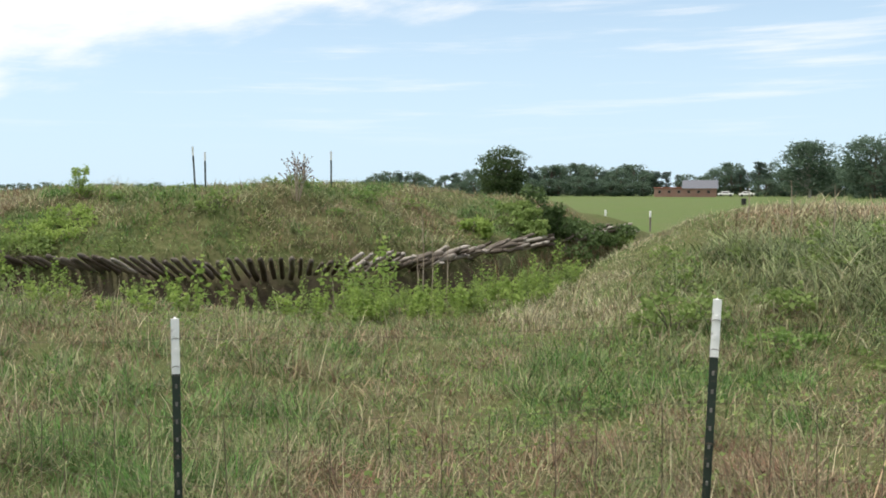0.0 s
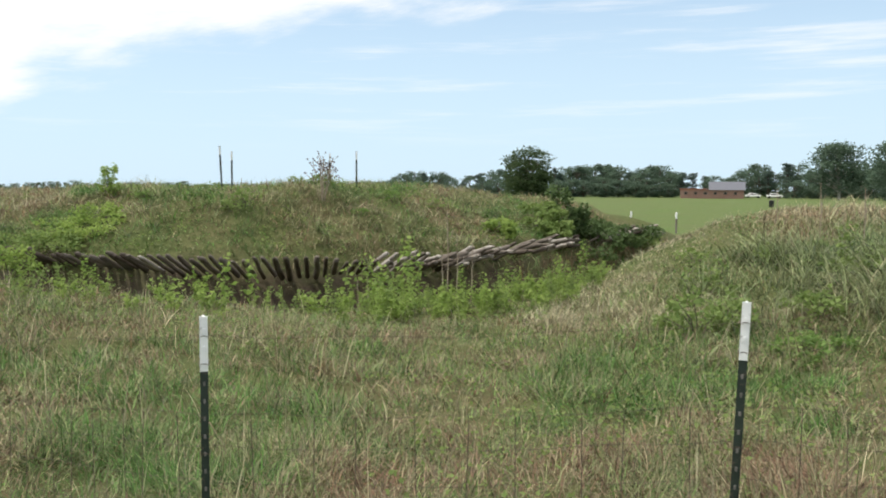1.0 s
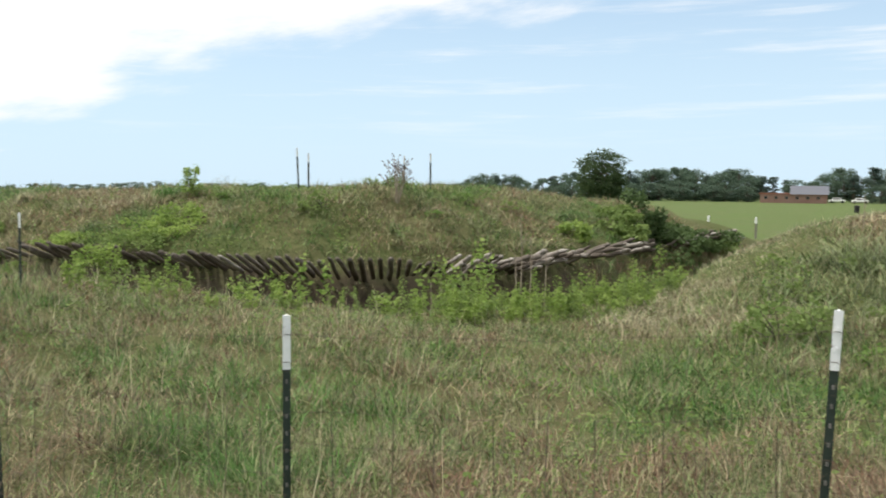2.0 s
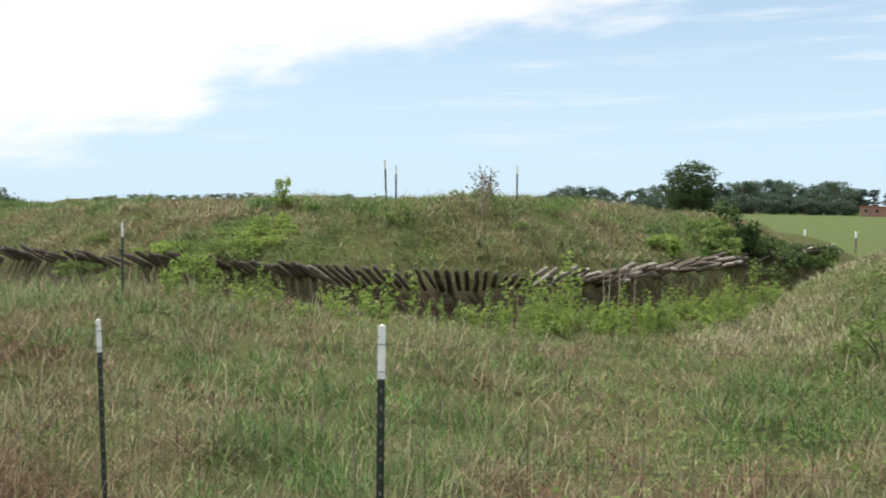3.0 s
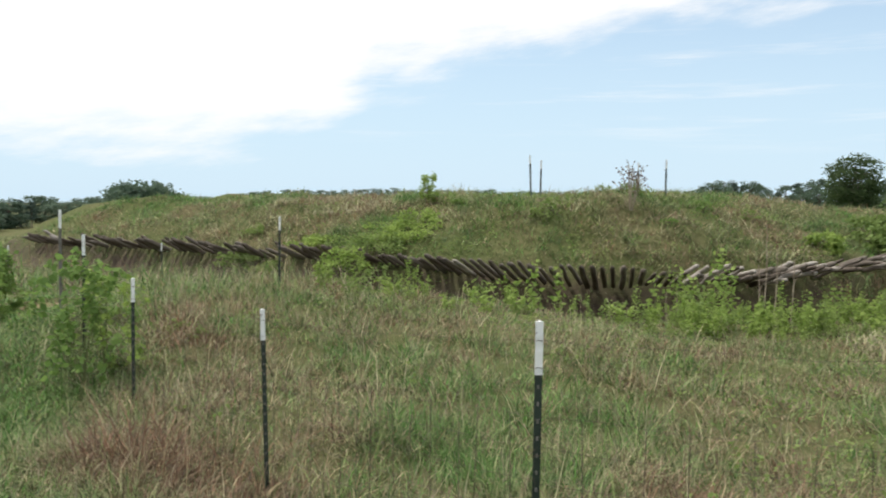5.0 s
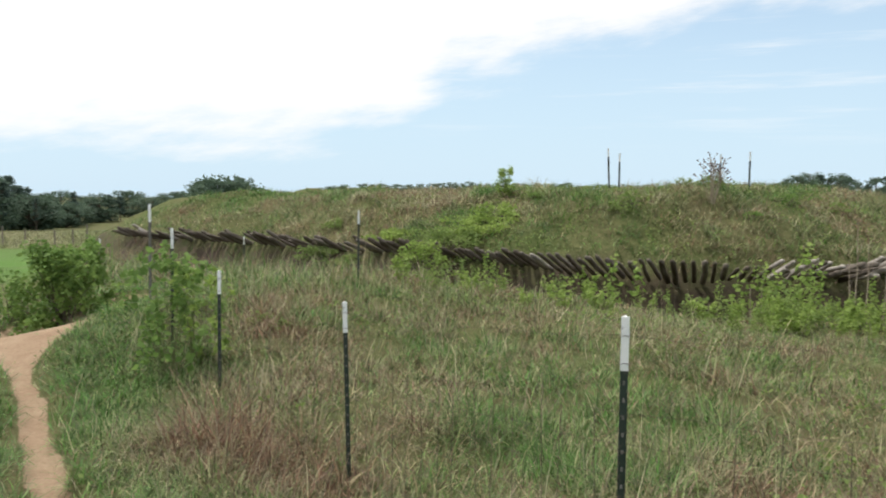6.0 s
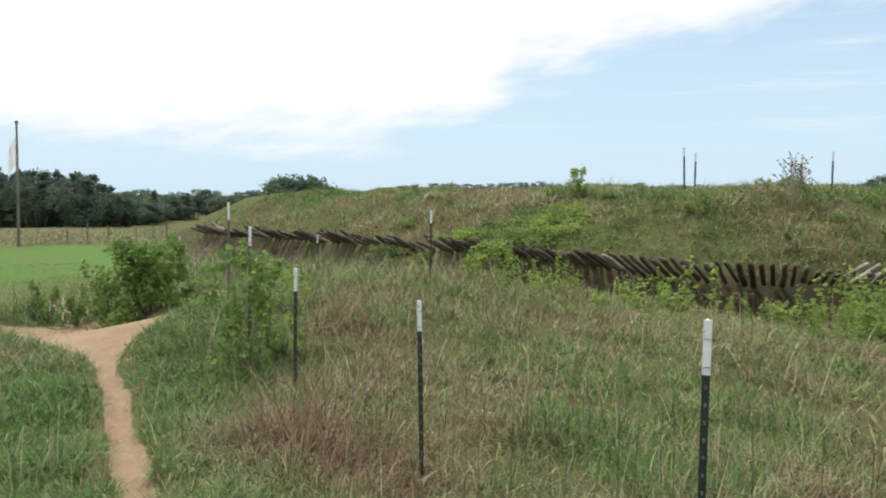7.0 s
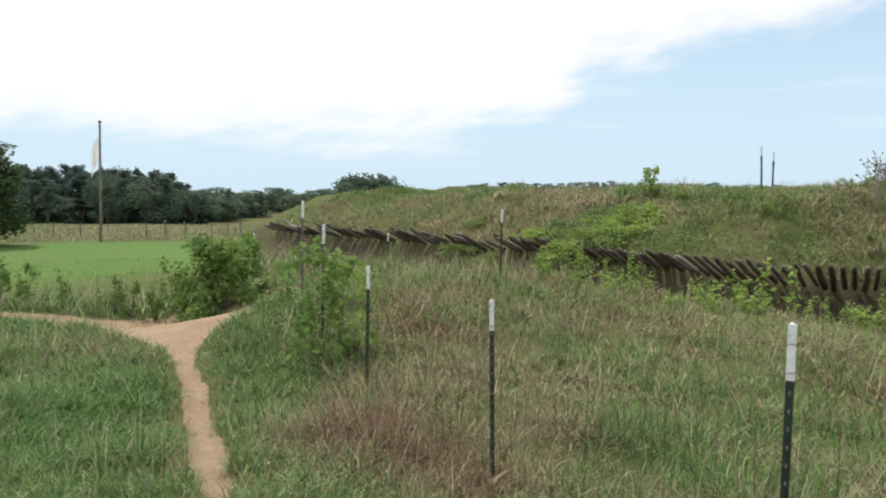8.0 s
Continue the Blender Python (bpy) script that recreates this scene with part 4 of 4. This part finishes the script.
bm = bmesh.new()
block(bm, -8.6, -1.25, -0.3, 8.3, 2.3, 2.6, 0.05)
part("roof_edge", bm, BRICK, house)
for k in range(6):
    bx = -7.0 + k * 2.5
    win = part("window", block(bmesh.new(), bx - 0.40, bx + 0.40, -0.06, 0.02, 1.0, 1.75), GREY_WOOD, house)
    part("pane", block(bmesh.new(), bx - 0.30, bx + 0.30, -0.09, -0.05, 1.1, 1.65), GLASS, win)


def car(at, turn):
    ob = thing("parked_car", "small white car parked by the far trees", "car", "parked cars", at, turn)
    part("body", block(bmesh.new(), -2.1, 2.1, -0.85, 0.85, 0.35, 0.95, 0.15), WHITE, ob)
    part("cabin", block(bmesh.new(), -1.2, 1.0, -0.75, 0.75, 0.93, 1.42, 0.18), WHITE, ob)
    part("windscreen", block(bmesh.new(), -1.0, 0.8, -0.77, 0.77, 1.02, 1.30, 0.05), GLASS, ob)
    for wx in (-1.3, 1.3):
        for wy in (-0.78, 0.78):
            part("wheel", tube(bmesh.new(), [(wx, wy - 0.1, 0.33), (wx, wy + 0.1, 0.33)], [0.33, 0.33], 12), BLACK, ob)


for az, d in ((-17.95, 262), (-19.2, 255)):
    x, y, z = spot(az, d)
    car((x, y, z), az)
x, y, z = spot(-19.0, 120)
bin_ = thing("litter_bin", "small black bin standing in the mown field", "bin", "", (x, y, z))
part("drum", tube(bmesh.new(), [(0, 0, 0), (0, 0, 0.1), (0, 0, 0.75)], [0.27, 0.3, 0.32], 14), BLACK, bin_)
part("lid", tube(bmesh.new(), [(0, 0, 0.75), (0, 0, 0.82), (0, 0, 0.9)], [0.35, 0.33, 0.12], 14), BLACK, bin_)

x, y, z = spot(56.75, 58.5)
pole = thing("flagpole", "tall dark flagpole with a limp pale flag", "flagpole", "", (x, y, z), 56)
tall = 1.6 + 58.5 * math.tan(radians(3.28)) - z
part("mast", tube(bmesh.new(), [(0, 0, -0.2), (0, 0, tall * 0.5), (0, 0, tall)], [0.10, 0.085, 0.06], 10), GREY_WOOD, pole)
bm = bmesh.new()
bmesh.ops.create_icosphere(bm, subdivisions=2, radius=0.11, matrix=Matrix.Translation((0, 0, tall + 0.08)))
part("finial", bm, GREY_WOOD, pole)
gu, gv = np.meshgrid(np.linspace(0, 1, 14), np.linspace(0, 1, 10))
fv = np.stack([-0.09 - gu * 0.40, 0.10 * np.sin(gu * 9 + gv * 2) * gu, tall - 0.9 - gv * 1.6 - gu * gu * 0.9], -1).reshape(-1, 3)
ix = np.arange(140).reshape(10, 14)
sheet("flag", fv, np.stack([ix[:-1, :-1], ix[:-1, 1:], ix[1:, 1:], ix[1:, :-1]], -1).reshape(-1, 4), CLOTH, pole, "pale faded flag hanging limp", smooth=True)

# posts along the far side of the lawn
for k, az in enumerate((62.0, 59.4, 57.9, 54.1, 53.0, 51.8, 50.2, 49.2, 48.4)):
    x, y, z = spot(az, 61 + (k % 3))
    ob = thing("lawn_post", "weathered wooden post in tall grass beyond the lawn", "fence post", "posts beyond the lawn", (x, y, z))
    h = 1.0 if k % 4 else 1.25
    part("shaft", tube(bmesh.new(), [(0, 0, -0.2), (0, 0, h * 0.6), (0, 0, h - 0.05), (0, 0, h)], [0.055, 0.05, 0.05, 0.04], 8), GREY_WOOD, ob)

# ================= grass =================


def strips(name, label, x, y, h, w, dry, mat, lean=(0.05, 1.0), curl=(0.3, 2.1), segs=2, z=None, sink=0.02):
    """A stand of blades rooted at x, y; each bends over by its own lean and curl."""
    n = len(x)
    z = ground_z(x, y) if z is None else z
    a, th, cu = 14 * value_noise(x, y, 0.6, 71) + rng.normal(0, 1.7, n), rng.uniform(*lean, n), rng.uniform(*curl, n)
    face = a + rng.normal(0, 0.5, n) + math.pi / 2
    side = np.stack([np.cos(face), np.sin(face), 0 * face], -1)
    p = np.stack([x, y, z - sink], -1)
    rows = []
    for k in range(segs + 1):
        s = k / segs
        wide = w * (1.0 if k == 0 else (1 - s) ** 0.6) * 0.5
        if k < segs:
            rows += [p - side * wide[:, None], p + side * wide[:, None]]
        else:
            rows += [p]
        ang = th + cu * (s + 0.5 / segs)
        p = p + np.stack([np.cos(a) * np.sin(ang), np.sin(a) * np.sin(ang), np.cos(ang)], -1) * (h / segs)[:, None]
    per = 2 * segs + 1
    v = np.stack(rows, 1).reshape(-1, 3)
    base = np.arange(n)[:, None] * per
    quads = np.concatenate([base + np.array([2 * k, 2 * k + 1, 2 * k + 3, 2 * k + 2]) for k in range(segs - 1)]) if segs > 1 else np.zeros((0, 4), int)
    tris = base + np.array([2 * segs - 2, 2 * segs - 1, 2 * segs])
    faces = [f for f in (quads, tris) if len(f)]
    ob = sheet(name, v, faces, mat, None, label, [("dry", np.repeat(np.clip(dry, 0, 1), per))])
    return tagged(ob, category="grass", kind="stuff")


def scatter(n, d0, d1, a0=-38.0, a1=72.0, tuft=7, spread=0.05):
    """Points in tufts over a sector round the turning point."""
    m_ = n // tuft
    d = np.sqrt(rng.uniform(d0 * d0, d1 * d1, m_))
    a = np.radians(rng.uniform(a0, a1, m_))
    x, y = np.repeat(-d * np.sin(a), tuft), np.repeat(d * np.cos(a), tuft)
    return x + rng.normal(0, spread, len(x)), y + rng.normal(0, spread, len(x))


def polar(x, y):
    return np.hypot(x, y), np.degrees(np.arctan2(-x, y))


def zones(x, y):
    """dryness, height factor and keep probability of the grass at each place."""
    d, az = polar(x, y)
    s = inside(x, y)
    dry = 0.02 + 0.80 * value_noise(x, y, 2.6, 41) + 0.95 * (value_noise(x, y, 0.55, 43, 2) - 0.5)
    tall = 0.20 + 0.55 * value_noise(x, y, 1.3, 47) + 0.95 * value_noise(x, y, 0.34, 49, 2)
    keep = 0.22 + 0.78 * step(value_noise(x, y, 0.40, 45, 2), 0.30, 0.62)
    td = np.minimum(trail_distance(x, y, TRAIL[0])[0], trail_distance(x, y, TRAIL[1])[0])
    near_path = np.maximum(1 - step(td, 0.9, 2.3), 0.9 * step(az, 41, 50) * (1 - step(d, 7.5, 10)))
    dry = dry * (1 - 0.68 * near_path)
    tall = tall * (1 - 0.28 * near_path)
    keep = np.maximum(keep, 0.95 * near_path * step(td, 0.15, 0.4))
    russet = 0.8 * np.exp(-((x + 6.9) ** 2 + (y - 4.6) ** 2) / 0.5) + 0.6 * np.exp(-((x + 5.1) ** 2 + (y - 6.3) ** 2) / 0.8) + 1.3 * np.exp(-((x + 3.55) ** 2 + (y - 4.1) ** 2) / 0.28) + 0.9 * np.exp(-((x + 2.75) ** 2 + (y - 4.0) ** 2) / 0.3) + 0.6 * np.exp(-((x + 4.1) ** 2 + (y - 5.0) ** 2) / 0.4) + 0.4 * np.exp(-((x + 6.3) ** 2 + (y - 9.8) ** 2) / 5) + 0.7 * np.exp(-((x - 2.0) ** 2 + (y - 4.3) ** 2) / 0.6) + 0.5 * np.exp(-((x + 9.0) ** 2 + (y - 18.5) ** 2) / 3.0)
    dry = dry + 0.55 * russet
    tall = tall * (1 + 0.55 * russet)
    dry = dry - 0.13 * step(az, 12, 26)
    ditch = step(s, -5.8, -4.6) * (1 - step(s, -1.5, -0.3))
    dry = dry * (1 - 0.35 * ditch) + 0.05
    mound = step(s, -0.3, 0.6)
    patch = 0.09 + 0.60 * step(value_noise(x, y, 2.1, 81, 3), 0.36, 0.64) + 0.75 * (value_noise(x, y, 0.55, 83, 2) - 0.45) - 0.35 * step(value_noise(x, y, 1.4, 87, 2), 0.58, 0.70)
    dry = dry * (1 - mound) + np.clip(patch, -0.1, 0.95) * mound
    keep = np.maximum(keep, 0.8 * mound)
    brink = step(s, -9.0, -7.0) * (1 - step(s, -5.0, -4.0)) * step(x, -6.5, -3.5) * (1 - step(x, 1.5, 3.0))
    dry = dry * (1 - 0.6 * brink) + 0.24 * brink
    keep = keep * (1 - 0.995 * worn(x, y) ** 0.35) * (1 - (0.75 - 0.6 * step(x, -2.5, -0.5)) * step(s, -1.5, -1.1) * (1 - step(s, -0.15, 0.1)))
    tall = tall * (1 - 0.35 * step(s, -8.0, -6.0) * (1 - step(s, -0.5, 0.0)) * step(x, -7.0, -4.5))
    rim = step(s, -8.0, -6.5) * (1 - step(s, -4.8, -4.0)) * (1 - step(x, -6.5, -4.5))
    tall = tall * (1 + 0.9 * rim) * (1 + 1.2 * step(az, 49, 53) * step(d, 10.8, 11.8))
    dry = dry + 0.16 * rim + 0.15 * step(az, 49, 53) * step(d, 10.8, 11.8)
    # outer bank: pale ridge above the ditch, russet crest, green hollows
    rd = trail_distance(x, y, RIDGE)[0]
    bank = step(x, 0.6, 1.6) * (1 - step(s, -5.4, -4.8)) * step(d, 8.2, 9.4)
    hue = 0.27 + 0.6 * (value_noise(x, y, 1.2, 85, 2) - 0.35) + 0.75 * np.exp(-((x - 6.3) ** 2 + (y - 15.4) ** 2) / 3.5) + 0.3 * np.exp(-((x - 2.1) ** 2 + (y - 10.4) ** 2) / 0.6)
    hue = hue * step(rd, 0.3, 1.0) + 0.42 * (1 - step(rd, 0.3, 1.0))
    dry = dry * (1 - bank) + hue * bank
    tall = tall * (1 - 0.25 * bank * (1 - step(rd, 0.4, 1.2)))
    lawn_zone = np.where(az > 47, step(d, 15.0, 18.5), 0) * (s < -4)
    keep = keep * (1 - lawn_zone)
    return dry, tall, keep


def field(name, label, n, d0, d1, h, w, mat, a0=-38.0, a1=72.0, tuft=7, spread=0.05, bias=0.0, jitter=0.22, pick=None, **kw):
    x, y = scatter(n, d0, d1, a0, a1, tuft, spread)
    dry, tall, keep = zones(x, y)
    if pick is not None:
        keep = keep * pick(x, y)
    ok = rng.random(len(x)) < keep
    x, y, dry, tall = x[ok], y[ok], dry[ok], tall[ok]
    dry = dry + bias + rng.normal(0, jitter, len(x))
    return strips(name, label, x, y, h * tall * rng.uniform(0.55, 1.25, len(x)), w * rng.uniform(0.6, 1.4, len(x)), dry, mat, **kw)


TANGLE = dict(lean=(0.1, 1.35), curl=(0.2, 2.3))
field("meadow_grass", "mixed green and straw-coloured meadow grass by the fence", 165000, 2.8, 6.0, 0.225, 0.0062, MEADOW, jitter=0.27, **TANGLE)
field("surrounding_grass", "rough meadow grass round the viewpoint", 60000, 0.7, 15.0, 0.24, 0.02, MEADOW, 70, 324, tuft=9, spread=0.09)
field("near_grass", "rough meadow grass before the fence", 9000, 0.7, 2.8, 0.2, 0.008, MEADOW)
field("meadow_grass", "mixed green and straw-coloured meadow grass before the ditch", 180000, 6.0, 11.0, 0.225, 0.0092, MEADOW, jitter=0.27, **TANGLE)
field("ditch_grass", "rank grass along the ditch and bank", 110000, 11.0, 16.5, 0.25, 0.0145, MEADOW, jitter=0.26, **TANGLE)
field("earthwork_grass", "rough green and brown grass over the earthwork", 190000, 14.6, 28.0, 0.235, 0.016, MEADOW, -20, 54, spread=0.12, jitter=0.26, pick=lambda x, y: np.maximum(step(inside(x, y), -0.4, 0.2), 0.35), **TANGLE)
field("tuft_grass", "arching tufts of pale grass on the earthwork slope", 30000, 14.6, 24.0, 0.42, 0.013, COARSE, -12, 52, tuft=26, spread=0.10, bias=0.15, segs=3, lean=(0.3, 0.9), curl=(0.8, 2.4),
      pick=lambda x, y: step(inside(x, y), 0.2, 0.6) * step(value_noise(x, y, 2.0, 91, 2), 0.42, 0.6))
field("bank_grass", "coarse arching green grass on the outer bank", 34000, 7.5, 17.0, 0.62, 0.015, COARSE, -36, -11, tuft=12, spread=0.08, bias=0.02,
      pick=lambda x, y: np.maximum(step(value_noise(x, y, 1.5, 53), 0.5, 0.62), np.exp(-((x - 5.0) ** 2 + (y - 11.0) ** 2) / 2.5)) * step(trail_distance(x, y, RIDGE)[0], 0.7, 1.5) * step(x, 1.6, 3.0) * (1 - 0.85 * step(np.hypot(x, y), 13.0, 14.5)), segs=3, lean=(0.1, 0.6), curl=(0.8, 2.6))
field("bank_straw", "pale dry grass on the ridge of the bank", 150000, 8.5, 19.0, 0.30, 0.010, STRAW, -30, -3, tuft=9, spread=0.09, bias=-0.45,
      pick=lambda x, y: np.maximum(0.75 * np.exp(-(trail_distance(x, y, RIDGE)[0] / 0.42) ** 2), np.maximum(0.35 * np.exp(-((x - 6.5) ** 2 + (y - 15.6) ** 2) / 2.5), 0.4 * np.exp(-((x - 2.1) ** 2 + (y - 10.4) ** 2) / 0.5))), **TANGLE)
field("thatch", "matted dry straw lying under the meadow grass", 80000, 2.6, 12.0, 0.22, 0.0065, MEADOW, tuft=9, spread=0.09, bias=0.36, jitter=0.3, lean=(0.6, 1.5), curl=(0.0, 0.7))
field("stalk_grass", "thin straw-coloured seed stalks above the meadow", 3200, 2.6, 12.0, 0.46, 0.005, STRAW, tuft=3, spread=0.15, bias=-0.1, lean=(0.0, 0.6), curl=(0.0, 0.7))
field("russet_grass", "dense russet bunch grass beside the fence", 18000, 4.5, 7.6, 0.36, 0.0065, MEADOW, 26, 46, tuft=14, spread=0.06, bias=0.28, jitter=0.22, lean=(0.1, 1.1), curl=(0.2, 1.9),
      pick=lambda x, y: 0.9 * np.exp(-((x + 3.95) ** 2 + (y - 4.95) ** 2) / 0.10) + 0.6 * np.exp(-((x + 3.3) ** 2 + (y - 4.3) ** 2) / 0.10) + 0.9 * np.exp(-((x + 2.62) ** 2 + (y - 4.05) ** 2) / 0.05))
field("path_grass", "lush matted green grass beside the path", 120000, 3.2, 10.8, 0.25, 0.0075, MEADOW, 37, 70, tuft=10, spread=0.06, bias=0.04, jitter=0.20, lean=(0.3, 1.2), curl=(0.6, 2.3),
      pick=lambda x, y: step(polar(x, y)[1], 37, 44) * step(trail_distance(x, y, TRAIL[0])[0], 0.12, 0.32) * (1 - step(trail_distance(x, y, TRAIL[0])[0], 0.9, 2.6)) * (1 - 0.85 * np.exp(-((x + 6.9) ** 2 + (y - 4.6) ** 2) / 0.7)))
# dead stems and roots over the bare earth below the logs
foot = outline_points(0.05)
px, py, pn = np.array([p[0][0] for p in foot]), np.array([p[0][1] for p in foot]), np.array([p[1] for p in foot])
pk = rng.integers(0, len(foot), 15000)
out = rng.uniform(0.1, 2.0, len(pk))
x, y = px[pk] + pn[pk, 0] * out, py[pk] + pn[pk, 1] * out
ok = (value_noise(x, y, 0.6, 95, 2) > 0.36) & (rng.random(len(x)) < 1 - 0.96 * step(-x, 5.0, 8.0))
x, y = x[ok], y[ok]
strips("dead_stems", "dead brown stems and roots hanging below the logs", x, y, rng.uniform(0.15, 0.62, len(x)), rng.uniform(0.007, 0.014, len(x)), rng.uniform(0.68, 1.25, len(x)), MEADOW, lean=(0.0, 0.45), curl=(0.0, 0.7))

pk = rng.integers(0, len(foot), 26000)
out = rng.uniform(0.15, 3.2, len(pk))
x, y = px[pk] + pn[pk, 0] * out, py[pk] + pn[pk, 1] * out
ok = (rng.random(len(x)) < 0.12 + 0.88 * step(x, -2.2, 0.2)) & (value_noise(x, y, 0.7, 97, 2) > 0.30)
x, y = x[ok], y[ok]
strips("scarp_grass", "long green and brown grass on the ditch side below the logs", x, y, rng.uniform(0.2, 0.6, len(x)), rng.uniform(0.010, 0.020, len(x)), 0.05 + 0.75 * value_noise(x, y, 0.9, 99, 2) + rng.normal(0, 0.18, len(x)), MEADOW, lean=(0.1, 1.0), curl=(0.3, 2.0))


def forbs(name, label, n, d0, d1, leaf, high, mat, a0, a1, low, seed):
    """Small broad leaves among the blades, in patches."""
    x, y = scatter(n, d0, d1, a0, a1, 8, 0.07)
    ok = (value_noise(x, y, 0.9, seed, 2) > low) & (worn(x, y) < 0.02) & (inside(x, y) > -30)
    x, y = x[ok], y[ok]
    pts = np.stack([x, y, ground_z(x, y) + rng.uniform(0.03, high, len(x))], -1)
    v, f = leaf_cloud(pts, leaf, rng, 0.7, 0.1)
    return tagged(sheet(name, v, f, mat, None, label), category="weeds", kind="stuff")


forbs("meadow_forbs", "small broad-leaved weeds scattered through the meadow grass", 14000, 2.8, 11.5, 0.034, 0.20, WEED_DULL, -38, 50, 0.56, 101)
forbs("slope_forbs", "small leafy weeds scattered over the earthwork", 20000, 15.0, 22.0, 0.050, 0.15, WEED_DULL, -12, 52, 0.55, 107)
x, y = scatter(36000, 15.5, 46, 47, 70, 6, 0.12)
strips("lawn_grass", "short mown green lawn grass", x, y, rng.uniform(0.04, 0.10, len(x)), rng.uniform(0.015, 0.035, len(x)), -0.1 + 0.45 * value_noise(x, y, 3.0, 63) + rng.normal(0, 0.1, len(x)), MEADOW)
x, y = scatter(60000, 59, 84, 44, 74, 5, 0.4)
strips("lawn_edge_grass", "tall brown and green grass beyond the lawn", x, y, rng.uniform(0.2, 0.6, len(x)) * (0.4 + 0.9 * value_noise(x, y, 5, 67)), rng.uniform(0.02, 0.05, len(x)), 0.30 + 0.40 * value_noise(x, y, 9, 61) + rng.normal(0, 0.05, len(x)), MEADOW)
